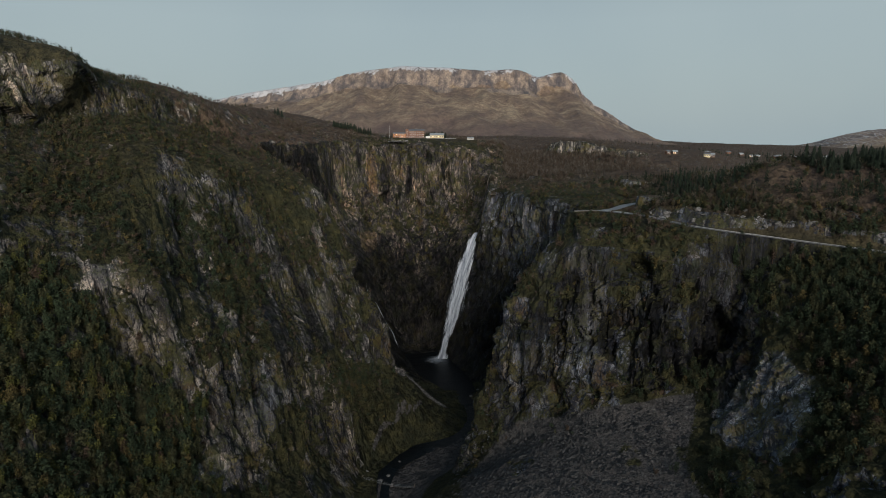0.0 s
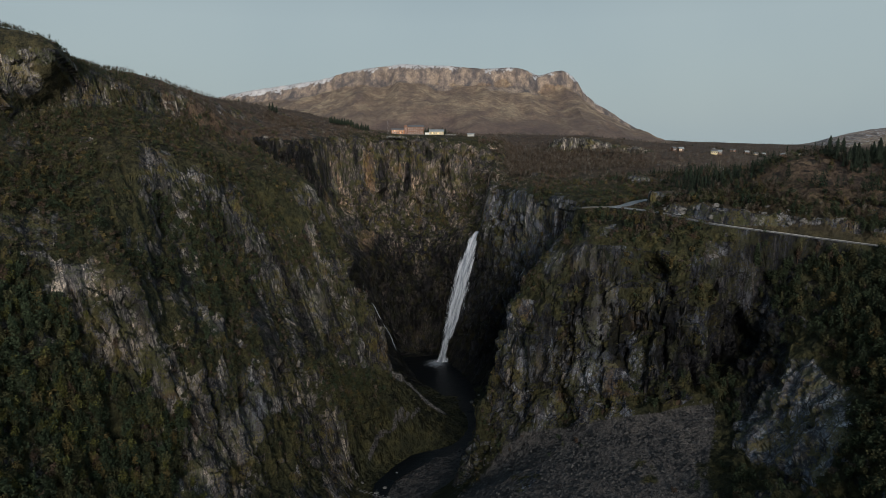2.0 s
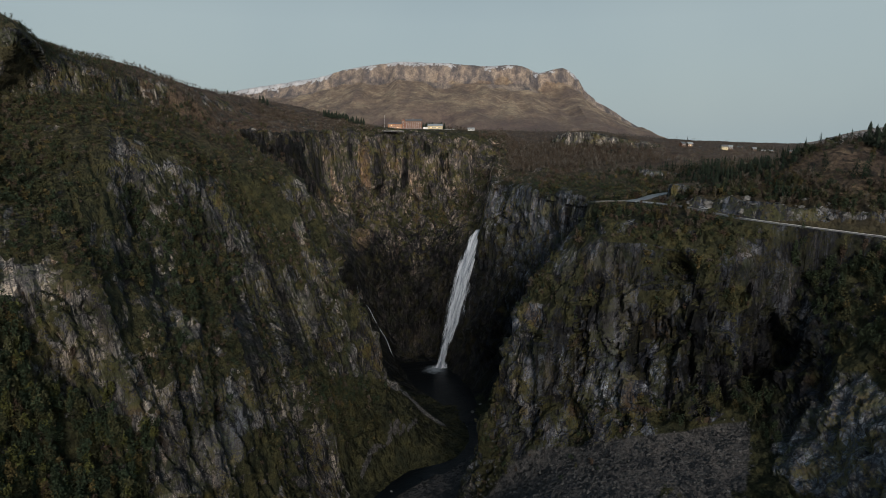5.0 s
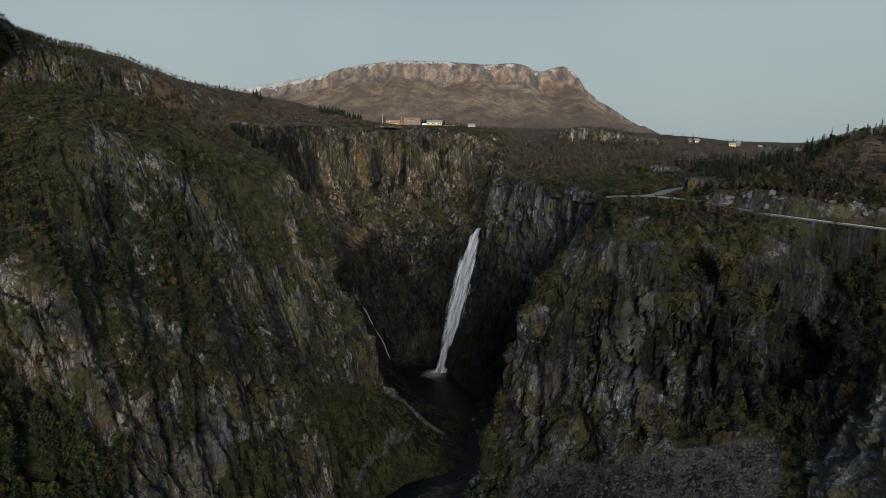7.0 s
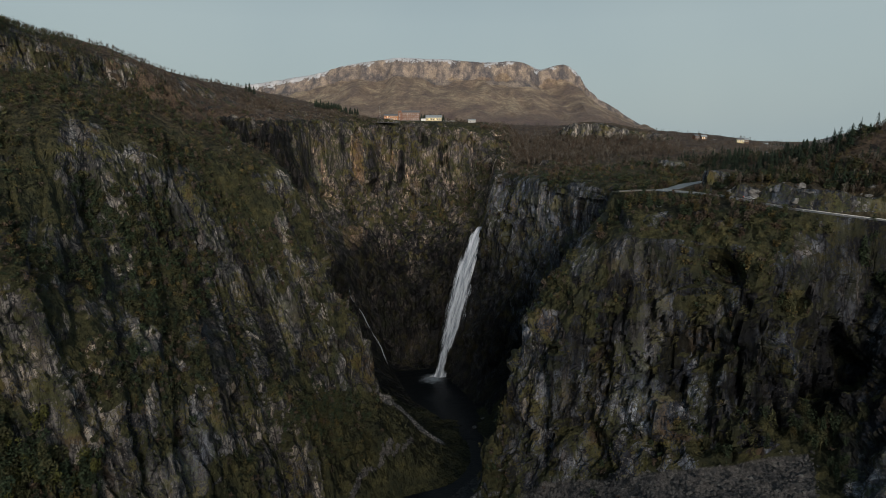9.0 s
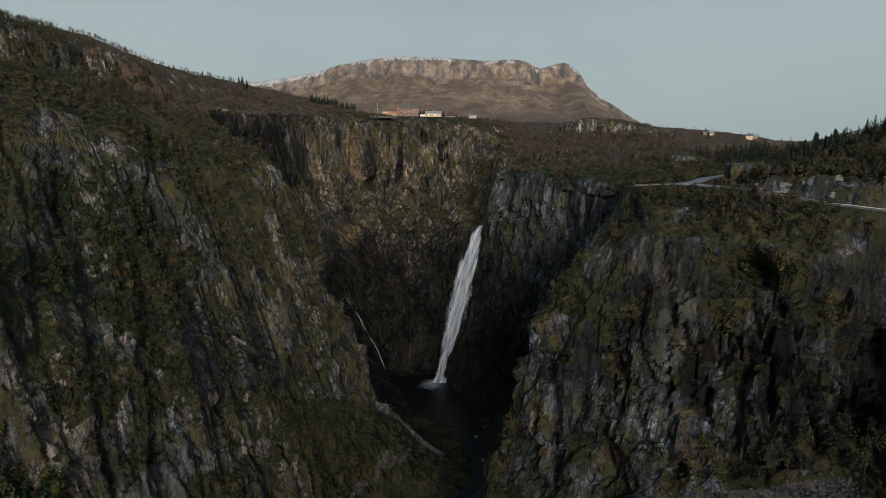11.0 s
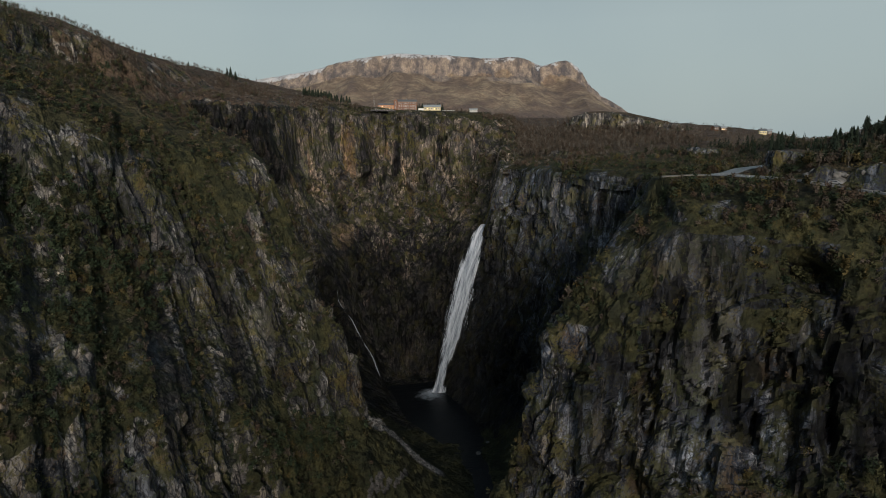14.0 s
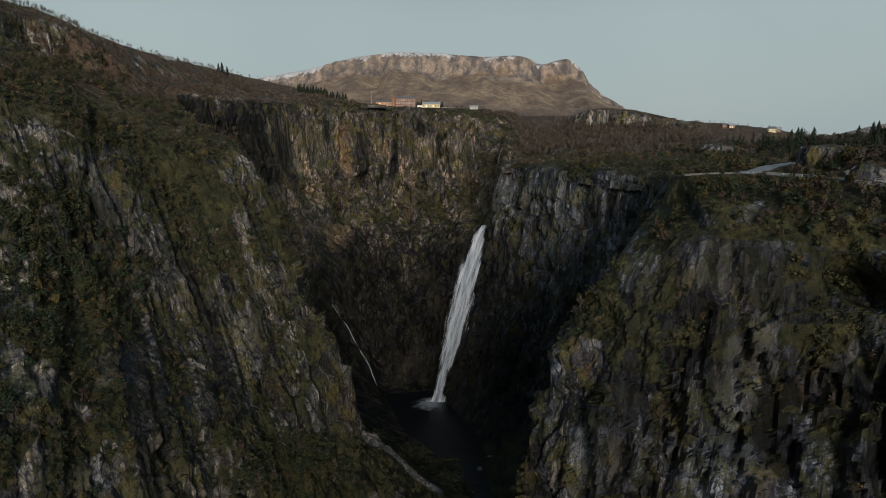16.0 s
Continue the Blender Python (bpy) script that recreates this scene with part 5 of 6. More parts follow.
def rod(points, radius, sides=8):
    """A round bar through points."""
    bm = bmesh.new()
    rings = []
    for k, p in enumerate(points):
        p = Vector(p)
        d = Vector(points[min(k + 1, len(points) - 1)]) - Vector(points[max(k - 1, 0)])
        q = d.to_track_quat("Z", "Y")
        r = radius[k] if isinstance(radius, (list, tuple)) else radius
        rings.append([bm.verts.new(p + q @ Vector((r * math.cos(6.2832 * j / sides), r * math.sin(6.2832 * j / sides), 0))) for j in range(sides)])
    for a, b in zip(rings, rings[1:]):
        for j in range(sides):
            bm.faces.new((a[j], a[(j + 1) % sides], b[(j + 1) % sides], b[j]))
    bm.faces.new(rings[0][::-1])
    bm.faces.new(rings[-1])
    return bm


def gable(x0, x1, y0, y1, z0, rise, over=0.5, thick=0.3):
    """A pitched roof with eaves, its ridge along x."""
    bm = bmesh.new()
    ym, a, b, c, d = (y0 + y1) / 2, x0 - over, x1 + over, y0 - over, y1 + over
    drop_ = rise * over / ((y1 - y0) / 2)
    prof = [(c, z0 - drop_), (ym, z0 + rise), (d, z0 - drop_), (d, z0 - drop_ + thick), (ym, z0 + rise + thick), (c, z0 - drop_ + thick)]
    ends = [[bm.verts.new((x, y, z)) for y, z in prof] for x in (a, b)]
    for k in range(6):
        bm.faces.new((ends[0][k], ends[0][(k + 1) % 6], ends[1][(k + 1) % 6], ends[1][k]))
    for e in ends:
        bm.faces.new(e[:3][::1] + e[3:])
    bmesh.ops.recalc_face_normals(bm, faces=bm.faces)
    return bm


def gabled_wall(x0, x1, y0, y1, z0, z1, rise):
    bm = bmesh.new()
    ym = (y0 + y1) / 2
    prof = [(y0, z0), (y1, z0), (y1, z1), (ym, z1 + rise), (y0, z1)]
    ends = [[bm.verts.new((x, y, z)) for y, z in prof] for x in (x0, x1)]
    for k in range(5):
        bm.faces.new((ends[0][k], ends[0][(k + 1) % 5], ends[1][(k + 1) % 5], ends[1][k]))
    for e in ends:
        bm.faces.new(e)
    bmesh.ops.recalc_face_normals(bm, faces=bm.faces)
    return bm


upper = np.where((row_at[:, 0] > 6.6) & (row_at[:, 0] < 10.9))[0]
flat_xy = ground_places[upper][..., :2].reshape(-1, 2)
flat_z = ground_places[upper][..., 2].reshape(-1)


def drop(x, y):
    """Height of the upland at a place in plan."""
    d = (flat_xy[:, 0] - x) ** 2 + (flat_xy[:, 1] - y) ** 2
    k = np.argpartition(d, 4)[:4]
    w = 1 / (d[k] + 0.05)
    return float((flat_z[k] * w).sum() / w.sum())


RED = plain("red_boards", (0.19, 0.088, 0.052), 0.7)
GREY_BOARDS = plain("pale_grey_boards", (0.42, 0.42, 0.40), 0.7)
ORANGE = plain("ochre_boards", (0.46, 0.20, 0.075), 0.7)
CREAM = plain("cream_boards", (0.62, 0.52, 0.30), 0.7)
WHITE = plain("white_paint", (0.74, 0.74, 0.72), 0.6, vary=0.08)
SLATE = plain("slate_roof", (0.13, 0.14, 0.15), 0.6)
PALE_ROOF = plain("metal_roof", (0.30, 0.33, 0.35), 0.45)
BROWN = plain("brown_boards", (0.12, 0.075, 0.05), 0.8)
STONE = plain("grey_stone", (0.22, 0.21, 0.20), 0.85, scale=0.8, vary=0.5)
PALE_STONE = plain("pale_lichened_rock", (0.15, 0.146, 0.14), 0.9, scale=0.6, vary=0.7)
STEEL = plain("galvanised_steel", (0.42, 0.43, 0.44), 0.45, 0.8, 0.1)
DARK_STEEL = plain("dark_steel", (0.05, 0.05, 0.055), 0.5, 0.6)
TIMBER = plain("weathered_timber", (0.20, 0.16, 0.12), 0.8)
BARK = plain("bark", (0.10, 0.085, 0.07), 0.9)
RUBBER = plain("tyre_rubber", (0.015, 0.015, 0.016), 0.8)
PAINT = plain("silver_car_paint", (0.45, 0.46, 0.48), 0.3, 0.5, 0.03)
ASPHALT = plain("wet_asphalt", (0.115, 0.122, 0.132), 0.42, 0.0, 0.2, 1.2)
GRAVEL = plain("trodden_gravel", (0.17, 0.155, 0.13), 0.9, 0.0, 0.3, 2.0)
GLASS, gn, gl, gb = material("window_glass")
gb.inputs["Base Color"].default_value, gb.inputs["Roughness"].default_value = (0.05, 0.06, 0.07, 1), 0.08


def glowing(name, colour, strength):
    m, n, l, b = material(name)
    b.inputs["Base Color"].default_value = (*colour, 1)
    b.inputs["Emission Color"].default_value, b.inputs["Emission Strength"].default_value = (*colour, 1), strength
    return m


LIT = glowing("lit_window", (1.0, 0.66, 0.30), 0.8)
LAMP = glowing("sodium_lamp", (1.0, 0.55, 0.18), 30.0)
TAIL = glowing("tail_lamp", (1.0, 0.06, 0.02), 6.0)


def window(parent, x, y, z, w=1.1, h=1.4, glass=None):
    """A framed window in a wall that faces the gorge."""
    frame_bm = bmesh.new()
    for a in ((-w / 2, -w / 2 + 0.16, -h / 2, h / 2), (w / 2 - 0.16, w / 2, -h / 2, h / 2), (-w / 2 + 0.16, w / 2 - 0.16, -h / 2, -h / 2 + 0.16), (-w / 2 + 0.16, w / 2 - 0.16, h / 2 - 0.16, h / 2), (-0.05, 0.05, -h / 2 + 0.16, h / 2 - 0.16)):
        box(frame_bm, x + a[0], x + a[1], y - 0.14, y + 0.02, z + a[2], z + a[3])
    f = part("window", frame_bm, WHITE, parent, "white-framed window")
    part("pane", slab(x - w / 2 + 0.16, x + w / 2 - 0.16, y - 0.05, y - 0.02, z - h / 2 + 0.16, z + h / 2 - 0.16), glass or GLASS, f)


# hotel on the rim
hotel = thing("hotel", pose(-55, 996, 259.4, 0, 0, 2), "long timber hotel with red main block, tower and ochre wing", "hotel")
part("main_wall", gabled_wall(0, 25, 0, 13, 0, 11.0, 2.6), RED, hotel, "dark red boarded walls")
part("main_roof", gable(0, 25, 0, 13, 11.0, 2.6), SLATE, hotel, "grey slate roof")
part("wing_wall", gabled_wall(-25, -5.2, 1.5, 12, 0, 6.6, 2.0), ORANGE, hotel, "ochre boarded wing")
part("wing_roof", gable(-25, -5.2, 1.5, 12, 6.6, 2.0), SLATE, hotel, "grey slate roof")
part("tower", slab(-5, -0.2, -1.0, 8, 0, 13.6), RED, hotel, "square red stair tower")
part("tower_roof", slab(-5.4, 0.2, -1.4, 8.4, 13.6, 14.1), SLATE, hotel)
part("plinth", slab(-25.4, 25.4, -0.5, 12.5, -4.0, 0.35), STONE, hotel, "grey stone plinth")
part("chimney", slab(11, 12.4, 6, 7.4, 12.5, 15.4), STONE, hotel, "grey stone chimney")
part("veranda", slab(-22, -7, -1.5, 1.45, 2.8, 3.1), TIMBER, hotel, "timber veranda roof")
for k in range(6):
    part("veranda_post", slab(-21.8 + 2.9 * k, -21.55 + 2.9 * k, -1.4, -1.15, 0.35, 2.8), WHITE, hotel)
for floor_z in (2.2, 5.4, 8.6):
    for k in range(8):
        window(hotel, 2.0 + 3.0 * k, 0, floor_z, 1.5, 1.8)
for floor_z in (1.9, 4.9):
    for k in range(6):
        window(hotel, -23.2 + 3.1 * k, 1.5, floor_z, 1.5, 1.7, LIT if (k, floor_z) in ((1, 4.9), (4, 1.9)) else None)
for floor_z in (2.4, 6.0, 9.6):
    window(hotel, -2.6, -1.0, floor_z, 1.4, 2.0)

annex = thing("annex", pose(-21, 997, 258.6, 0, 0, -2), "cream one-storey annex with a pale metal roof beside the hotel", "building")
part("wall", gabled_wall(0, 22, 0, 11, 0, 4.8, 3.0), CREAM, annex)
part("roof", gable(0, 22, 0, 11, 4.8, 3.0), PALE_ROOF, annex, "pale grey metal roof")
part("plinth", slab(-0.2, 22.2, -0.2, 11.2, -4, 0.25), STONE, annex)
part("passage", slab(-7, -0.05, 2, 7, 0, 3.4), WHITE, annex, "white glazed passage")
for k in range(7):
    window(annex, 1.8 + 3.0 * k, 0, 2.5, 1.6, 1.8, LIT if k in (1, 4) else None)

shed = thing("shed", pose(38, 975, drop(42, 978) - 0.3, 0, 0, -4), "small pale grey shed standing alone on the moor", "shed")
part("wall", gabled_wall(0, 10, 0, 6, -0.5, 2.8, 1.3), GREY_BOARDS, shed)
part("roof", gable(0, 10, 0, 6, 2.8, 1.3), PALE_ROOF, shed, "pale metal roof")
window(shed, 3, 0, 1.5)
window(shed, 7, 0, 1.5)

yard_wall = thing("low_wall", pose(3, 992, 257.4), "low pale retaining wall beside the annex", "wall")
part("wall_body", slab(0, 17, 0, 0.6, -2.5, 1.2, bevel=0.05), PALE_STONE, yard_wall)
part("coping", slab(-0.1, 17.1, -0.1, 0.7, 1.2, 1.35), WHITE, yard_wall)

flagpole = thing("flagpole", pose(-84.5, 985, drop(-84, 985) - 0.2), "tall white flagpole with no flag", "flagpole")
part("pole", rod([(0, 0, 0), (0, 0, 8), (0, 0, 19)], [0.22, 0.17, 0.10]), WHITE, flagpole)
part("knob", rod([(0, 0, 19), (0, 0, 19.2), (0, 0, 19.4)], [0.1, 0.25, 0.08]), STEEL, flagpole, "gilded knob")

lookout = thing("viewing_platform", pose(-64, 888, 252.6), "steel viewing platform reaching out over the cliff rim", "platform")
part("deck", slab(-14, 14, -6, 6, 0, 0.5), DARK_STEEL, lookout, "dark steel deck")
for k in range(5):
    part("beam", slab(-13.5 + 6.6 * k, -13.0 + 6.6 * k, -5.5, 7, -0.8, 0), DARK_STEEL, lookout)
for k in range(15):
    part("rail_post", slab(-13.95 + 1.99 * k, -13.85 + 1.99 * k, -5.95, -5.85, 0.5, 1.7), STEEL, lookout)
part("handrail", slab(-14, 14, -6, -5.8, 1.7, 1.8), STEEL, lookout)
part("ramp", slab(-4, 4, 6, 26, -0.6, 0.45), PALE_STONE, lookout, "pale concrete ramp")


def house(x, y, turn, wall, roof, long=10.0, lit=0):
    """A small cabin or farmhouse far off."""
    h = thing("house", pose(x, y, drop(x, y) - 0.4, 0, 0, turn), "small %s house in the village on the moor" % {RED: "red", WHITE: "white", BROWN: "brown", CREAM: "cream"}[wall], "house", "village houses")
    part("wall", gabled_wall(-long / 2, long / 2, -3.6, 3.6, -1, 4.6, 2.4), wall, h)
    part("roof", gable(-long / 2, long / 2, -3.6, 3.6, 4.6, 2.4), roof, h)
    for k in range(3):
        window(h, -long / 3 + long / 3 * k, -3.6, 2.6, 1.6, 1.8, LIT if k < lit else None)
    return h


for k, (x, y) in enumerate([(748, 1500), (775, 1520), (800, 1480), (832, 1530), (850, 1490), (872, 1540), (895, 1500), (915, 1470), (930, 1530), (948, 1500), (968, 1550), (985, 1490), (1010, 1520), (700, 1450), (720, 1560), (470, 1300), (452, 1310), (490, 1270), (520, 1340), (600, 1400), (364, 1000), (378, 1008), (430, 1005), (442, 1012)]):
    house(x, y, (k * 37) % 50 - 25, (WHITE, BROWN, RED, BROWN, CREAM, BROWN)[k % 6], (SLATE, PALE_ROOF)[k % 2], (9 + (k * 7) % 5) * (1.0 if k < 20 else 0.7), 2 if k % 3 == 0 else 0)

for x, y in ((657, 1100), (693, 1105), (713, 1102)):
    z = drop(x, y) - 0.2
    lamp = thing("street_lamp", pose(x, y, z), "tall street lamp glowing orange in the village", "lamp", "street lamps")
    part("pole", rod([(0, 0, 0), (0, 0, 7.6), (0, -0.5, 8.2), (0, -1.6, 8.4)], 0.12), STEEL, lamp)
    part("lamp_head", slab(-0.35, 0.35, -2.4, -1.5, 8.2, 8.5, bevel=0.06), LAMP, lamp, "glowing orange lamp head")

for x, y in ((258, 700), (330, 760)):
    mast = thing("power_pole", pose(x, y, drop(x, y) - 0.4, 0, 0, 20), "twin-legged timber power pole on the moor", "pole", "power poles")
    for sx in (-1.6, 1.6):
        part("leg", rod([(sx, 0, 0), (sx, 0, 11)], [0.2, 0.14]), TIMBER, mast)
        part("insulator", rod([(sx * 1.6, 0, 10.2), (sx * 1.6, 0, 9.2)], 0.1, 6), GLASS, mast)
    part("crossarm", slab(-3.2, 3.2, -0.12, 0.12, 10.2, 10.5), TIMBER, mast)

# ---- road, lay-by, rail ----


def ribbon(name, line, half, mat, label, lift=0.0, thick=0.35):
    c = spline(np.array(line, float), [14] * (len(line) - 1))
    t = np.gradient(c[:, :2], axis=0)
    t /= np.linalg.norm(t, axis=1, keepdims=True)
    s = np.stack([-t[:, 1], t[:, 0]], 1)
    bm = bmesh.new()
    rows_ = []
    for p, n_ in zip(c, s):
        w = half
        rows_.append([bm.verts.new((p[0] + n_[0] * a * w, p[1] + n_[1] * a * w, p[2] + lift + dz)) for a, dz in ((-1.06, -thick), (-1, 0), (0, 0.05), (1, 0), (1.06, -thick))])
    for a, b in zip(rows_, rows_[1:]):
        for k in range(4):
            bm.faces.new((a[k], b[k], b[k + 1], a[k + 1]))
    bmesh.ops.recalc_face_normals(bm, faces=bm.faces)
    ob = part(name, bm, mat)
    return tagged(ob, label, "road", kind="structure"), c, s


road, road_c, road_s = ribbon("road", ROAD, 3.4, ASPHALT, "narrow asphalt road along the cliff edge")
ribbon("side_road", SIDE_ROAD, 3.3, ASPHALT, "asphalt road bending away over the plateau", 0.03)
ribbon("lay_by", LAY_BY, 3.2, GRAVEL, "pale gravel lay-by at the road bend", 0.06)
out = 1 if road_s[20][1] < 0 else -1
rail = thing("guard_rail", pose(0, 0, 0), "galvanised guard rail along the cliff side of the road", "guard rail")
for k in range(8, len(road_c) - 20, 2):
    p, n_ = road_c[k], road_s[k] * out
    part("post", slab(p[0] + n_[0] * 3.2 - 0.08, p[0] + n_[0] * 3.2 + 0.08, p[1] + n_[1] * 3.2 - 0.08, p[1] + n_[1] * 3.2 + 0.08, p[2] - 0.3, p[2] + 0.75), STEEL, rail)
bm = bmesh.new()
pair = []
for k in range(8, len(road_c) - 19):
    p, n_ = road_c[k], road_s[k] * out
    pair.append([bm.verts.new((p[0] + n_[0] * a, p[1] + n_[1] * a, p[2] + h)) for a, h in ((3.1, 0.45), (3.02, 0.6), (3.1, 0.75), (3.16, 0.75), (3.16, 0.45))])
for a, b in zip(pair, pair[1:]):
    for k in range(5):
        bm.faces.new((a[k], a[(k + 1) % 5], b[(k + 1) % 5], b[k]))
bmesh.ops.recalc_face_normals(bm, faces=bm.faces)
part("beam", bm, STEEL, rail)

# a car on the road
car = thing("car", pose(146, 403.5, 200.95, 0, 4, -43), "silver estate car driving on the cliff road", "car")
bm = bmesh.new()
prof = [(-2.2, 0.35), (2.2, 0.35), (2.25, 0.75), (1.2, 0.95), (0.6, 1.42), (-1.7, 1.45), (-2.2, 0.95)]
sides_ = [[bm.verts.new((x, y, z)) for x, z in prof] for y in (-0.85, 0.85)]
for k in range(7):
    bm.faces.new((sides_[0][k], sides_[0][(k + 1) % 7], sides_[1][(k + 1) % 7], sides_[1][k]))
bm.faces.new(sides_[0])
bm.faces.new(sides_[1])
bmesh.ops.recalc_face_normals(bm, faces=bm.faces)
bmesh.ops.bevel(bm, geom=list(bm.edges), offset=0.07, segments=2, affect="EDGES")
part("body", bm, PAINT, car)
part("side_windows", slab(-1.6, 0.6, -0.865, 0.865, 1.0, 1.35), GLASS, car, "dark side windows")
for x in (-1.4, 1.4):
    for y in (-0.8, 0.8):
        w = part("wheel", rod([(x, y - 0.1, 0.33), (x, y + 0.1, 0.33)], 0.33, 14), RUBBER, car, "black wheel")
        part("rim", rod([(x, y - 0.11, 0.33), (x, y + 0.11, 0.33)], 0.19, 10), STEEL, w)
for y in (-0.65, 0.65):
    part("tail_light", slab(-2.27, -2.2, y - 0.14, y + 0.14, 0.72, 0.88), TAIL, car, "red tail light")
    part("headlight", slab(2.2, 2.29, y - 0.16, y + 0.16, 0.6, 0.74), WHITE, car, "clear headlight")

# ---- footbridge over the river ----
bridge = thing("footbridge", pose(-43, 440, -11.6, 0, 0, -18), "narrow pale suspension footbridge across the river", "bridge")
span = [(-22 + 44 * k / 20, 0, -2.2 * (1 - ((k - 10) / 10) ** 2)) for k in range(21)]
for (ax, _, az), (bx, _, bz) in zip(span, span[1:]):
    bm = slab(ax + 0.05, bx - 0.05, -0.7, 0.7, (az + bz) / 2 - 0.08, (az + bz) / 2 + 0.08)
    part("plank", bm, PALE_STONE, bridge)
for y in (-0.75, 0.75):
    part("cable", rod([(x, y, z + 1.1) for x, _, z in span], 0.06, 6), STEEL, bridge)
    for x in (-22, 22):
        part("tower_post", slab(x - 0.15, x + 0.15, y - 0.12, y + 0.12, -4, 2.4), TIMBER, bridge)


# ---- rocks ----
def rock_bm(seed, size=1.0, detail=2):
    """A broken boulder: a ball cut by flat faces."""
    r = random.Random(seed)
    bm = bmesh.new()
    bmesh.ops.create_icosphere(bm, subdivisions=detail, radius=1)
    cuts = [(Vector((r.gauss(0, 1), r.gauss(0, 1), r.gauss(0, 1))).normalized(), r.uniform(0.55, 0.85)) for _ in range(9)]
    s3 = (r.uniform(0.8, 1.3), r.uniform(0.7, 1.1), r.uniform(0.55, 0.9))
    for v in bm.verts:
        for d, lim in cuts:
            over = v.co.dot(d) - lim
            if over > 0:
                v.co -= d * over
        v.co *= 1 + 0.05 * r.uniform(-1, 1)
        v.co = Vector((v.co.x * s3[0], v.co.y * s3[1], v.co.z * s3[2])) * size
    return bm


def rock_tris(seed, detail):
    bm = rock_bm(seed, 1.0, detail)
    bmesh.ops.triangulate(bm, faces=bm.faces)
    t = np.array([[v.co[:] for v in f.verts] for f in bm.faces])
    bm.free()
    return t


def rock_field(name, count, weight, low, high, mat, label, detail=1, sink=0.2, power=2.0):
    p, i, j = pick(count, weight)
    size = low + (high - low) * dice.random(count) ** power
    p = p - np.array([0, 0, 1.0]) * (size * sink)[:, None]
    forms = [rock_tris(900 + k, detail) for k in range(6)]
    which = dice.integers(0, 6, count)
    tris = []
    for k, f in enumerate(forms):
        sel = np.where(which == k)[0]
        a = dice.uniform(0, 6.283, len(sel))
        c, s = np.cos(a)[:, None, None], np.sin(a)[:, None, None]
        x, y = f[None, ..., 0] * c - f[None, ..., 1] * s, f[None, ..., 0] * s + f[None, ..., 1] * c
        t = np.stack([x, y, f[None, ..., 2] + 0 * x], 3) * size[sel][:, None, None, None] + p[sel][:, None, None, :]
        tris.append(t.reshape(-1, 3, 3))
    ob = new(name, tri_mesh(name, np.concatenate(tris), mat))
    return tagged(ob, label, "rocks", kind="stuff")


def rubble_material():
    m, n, l, b = material("scree_blocks")
    f = noise_node(n, l, 0.35, 5, 0.6)
    tone = ramp(n, l, f, (0.35, (0.035, 0.035, 0.036)), (0.52, (0.075, 0.072, 0.070)), (0.68, (0.15, 0.145, 0.138)))
    l.new(tone, b.inputs["Base Color"])
    b.inputs["Roughness"].default_value = 0.9
    bump(n, l, b, noise_node(n, l, 2.5, 4), 0.4, 0.2)
    return m


BLOCKS = rubble_material()
rock_field("scree_blocks", 7500, seen * np.clip(scree, 0, 1) * smoothstep(1.2, 1.5, row_at), 0.3, 1.5, BLOCKS, "grey broken blocks lying on the scree fan", 1, 0.1, 2.5)
uphill = smoothstep(5.2, 7.0, to_line(gx, gy, ROAD)[0]) * smoothstep(17, 12, to_line(gx, gy, ROAD)[0]) * (row_at > 8.0) * smoothstep(520, 470, gy)
rock_field("roadside_outcrops", 120, uphill * (gx < 340), 0.7, 2.9, PALE_STONE, "pale lichened outcrops above the cliff road", 2, 0.3, 1.6)
rock_field("moor_outcrops", 160, seen * smoothstep(8.1, 8.4, row_at) * off_road * smoothstep(20, 80, gx) * smoothstep(1100, 900, gy), 1.2, 4.5, PALE_STONE, "pale bare rocks scattered over the moor", 2, 0.45, 2.0)

for k, (x, y, z, s_) in enumerate([(-58, 449, -14, 3.0), (-50, 446, -14.5, 2.4), (-44, 452, -13, 1.8), (-62, 456, -12, 2.2), (-40, 440, -14, 2.0), (-55, 438, -15.5, 1.6), (-36, 470, -11, 1.2), (28, 585, -3, 1.7), (22, 560, -5, 1.4), (14, 540, -6, 1.8), (-4, 512, -8, 1.3), (36, 600, -2, 1.5)]):
    b_ = part("boulder", rock_bm(40 + k, s_), STONE)
    b_.location = (x, y, z + 0.2)
    tagged(b_, "grey water-worn boulder lying in the river", "boulder", "river boulders")

# ---- trees that stand apart ----
NEEDLE = plain("spruce_needles", (0.016, 0.028, 0.014), 0.8, vary=0.5, scale=1.0)


def spruce(seed):
    t = thing("spruce", pose(0, 0, 0), "dark green spruce standing on the moor", "tree", "spruces")
    part("trunk", rod([(0, 0, -0.08), (0, 0, 0.95)], [0.018, 0.004], 6), BARK, t)
    crown = new("crown", tri_mesh("crown", conifer(26, 13), NEEDLE))
    crown.parent = t
    return t


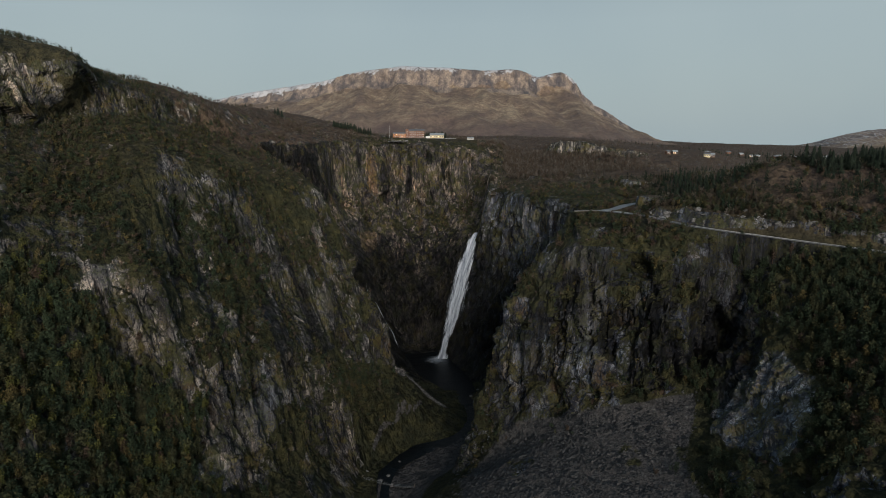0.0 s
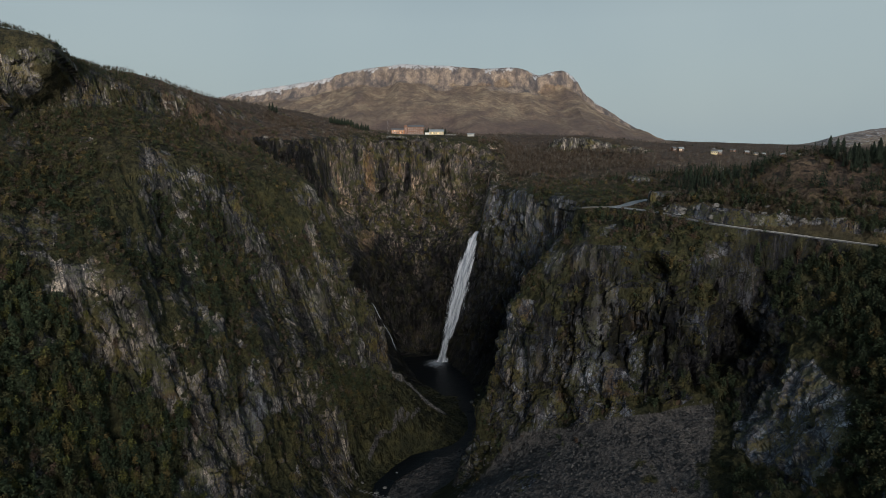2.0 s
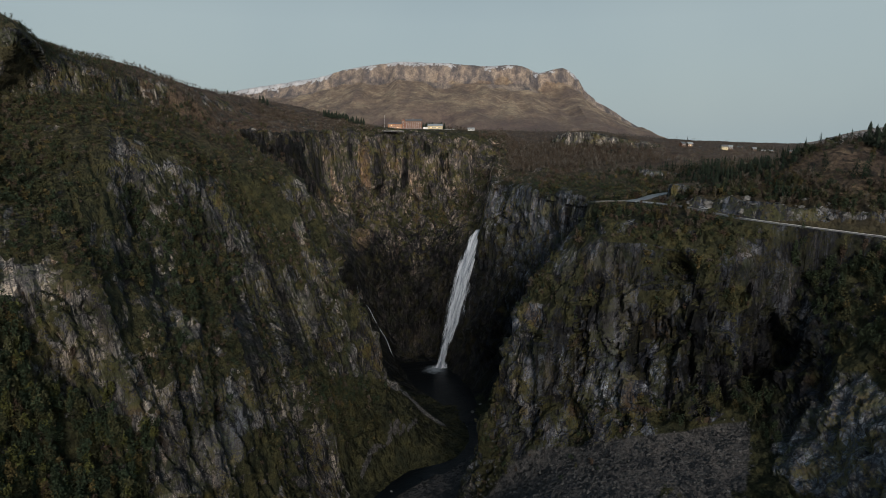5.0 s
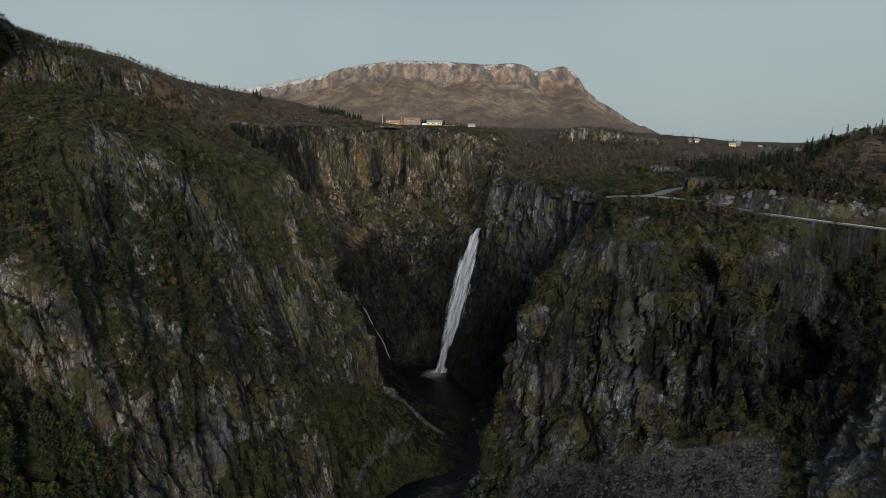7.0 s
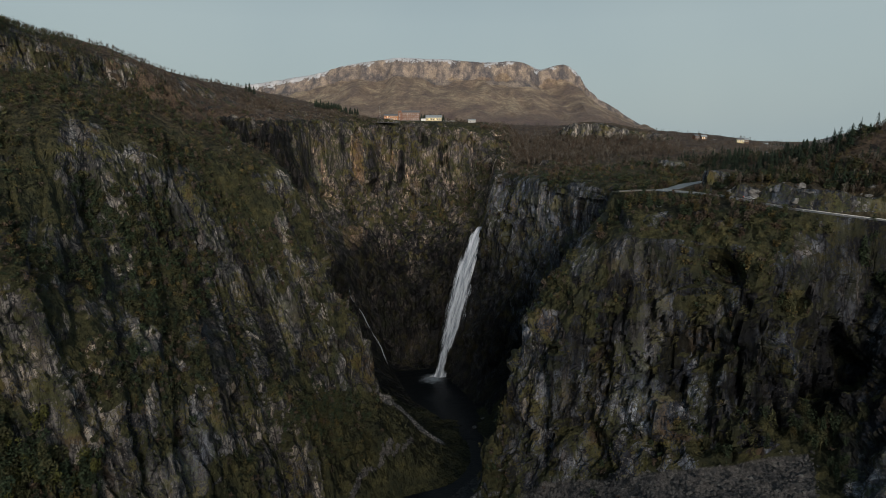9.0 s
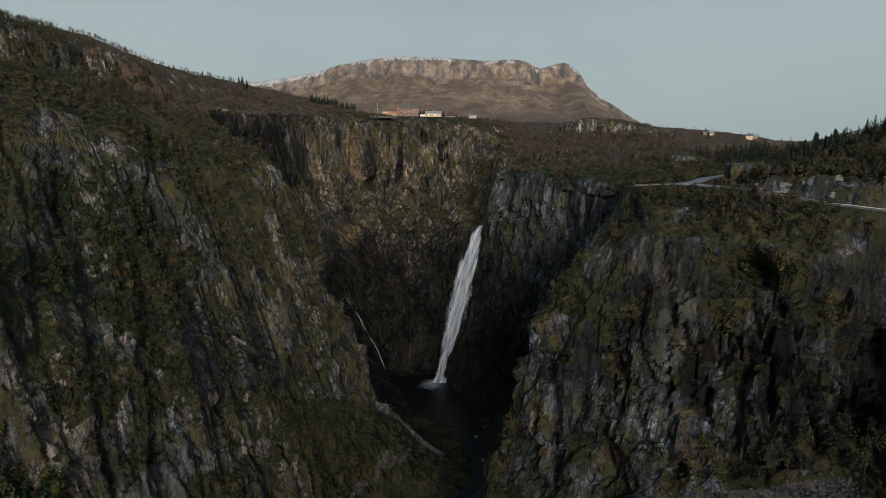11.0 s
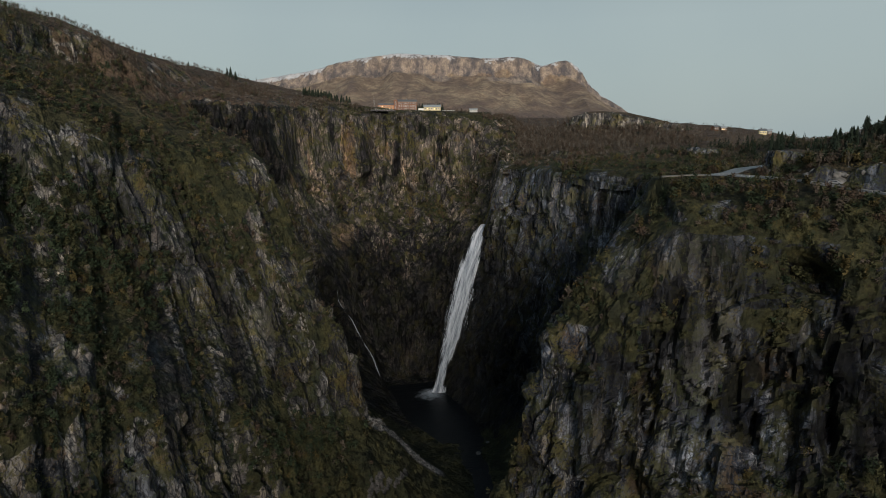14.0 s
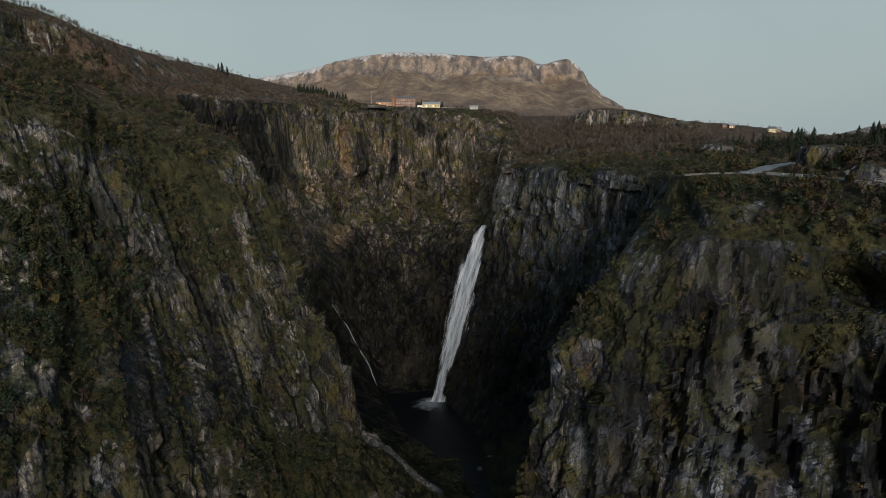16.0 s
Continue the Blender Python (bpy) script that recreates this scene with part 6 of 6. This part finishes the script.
stems = [spruce(k) for k in range(4)]
spots = []
for k in range(34):
    spots.append((-170 + 58 * k / 33 + dice.normal(0, 1.0), 955 + dice.normal(0, 3), dice.uniform(7, 12.5)))
for k in range(16):
    spots.append((-30 + 34 * k / 15, 1018 + dice.normal(0, 2), dice.uniform(8, 12)))
spots += [(-236, 893, 13), (-241, 896, 10), (-231, 895, 11), (-278, 880, 6)]
while len(spots) < 235:
    x, y = (dice.uniform(195, 330), dice.uniform(412, 530)) if len(spots) < 170 else (dice.uniform(195, 470), dice.uniform(415, 620))
    keep_off = min(float(to_line(np.array([x]), np.array([y]), line)[0][0]) for line in (ROAD, SIDE_ROAD))
    n_ = float(fractal(np.array([x / 40]), np.array([y / 40]), np.array([0.0]), 2, 0.5, 171)[0])
    if keep_off > 12 and n_ > -0.05 and x < 0.8 * y + 30:
        spots.append((x, y, dice.uniform(5, 15.5)))
for k, (x, y, h) in enumerate(spots):
    m = pose(x, y, drop(x, y) - 0.1, dice.normal(0, 1.5), dice.normal(0, 1.5), dice.uniform(0, 360)) @ Matrix.Diagonal((h * 1.05, h * 1.05, h, 1))
    if k < 4:
        stems[k].matrix_basis = m
    else:
        copy = copy_thing(stems[k % 4], Matrix.Identity(4))
        copy.matrix_basis = m

# spruces on the crag at the bend
for k in range(34):
    x = 166 + 34 * dice.random() ** 0.8
    y = 441 + dice.uniform(-3, 14)
    h = dice.uniform(4.0, 10.5)
    copy = copy_thing(stems[k % 4], Matrix.Identity(4))
    copy.matrix_basis = pose(x, y, max(drop(x, y), 208.5 - 0.012 * (x - 156) ** 2) - 0.3, 0, 0, dice.uniform(0, 360)) @ Matrix.Diagonal((h * 1.1, h * 1.1, h, 1))

far_spots, fi, fj = pick(420, smoothstep(9.0, 9.3, row_at) * smoothstep(10.3, 9.9, row_at) * smoothstep(350, 500, gx) * (gy > 700) * (gy < 1700) * seen * smoothstep(0.0, 0.3, grove))
scatter("far_spruces", [conifer(7, 7) for _ in range(3)], far_spots, dice.uniform(6, 11, len(far_spots)), np.tile(np.array([[0.016, 0.027, 0.015]]), (len(far_spots), 1)), "dark belt of spruces before the village", "trees")

p, i, j = pick(1000, seen * off_road * smoothstep(8.02, 8.1, row_at) * smoothstep(9.4, 9.1, row_at) * smoothstep(170, 230, gx) * (0.25 + 0.75 * smoothstep(620, 540, gy)) * smoothstep(950, 800, gy) * smoothstep(0.0, 0.25, fractal(gx / 60, gy / 60, gz * 0, 3, 0.5, 177)))
scatter("plateau_spruces", [conifer(8, 8) for _ in range(4)], p, dice.uniform(5, 12, len(p)), np.array([[0.016, 0.028, 0.016]]) * dice.uniform(0.7, 1.4, (len(p), 1)), "dark green spruce and pine wood on the plateau", "trees")
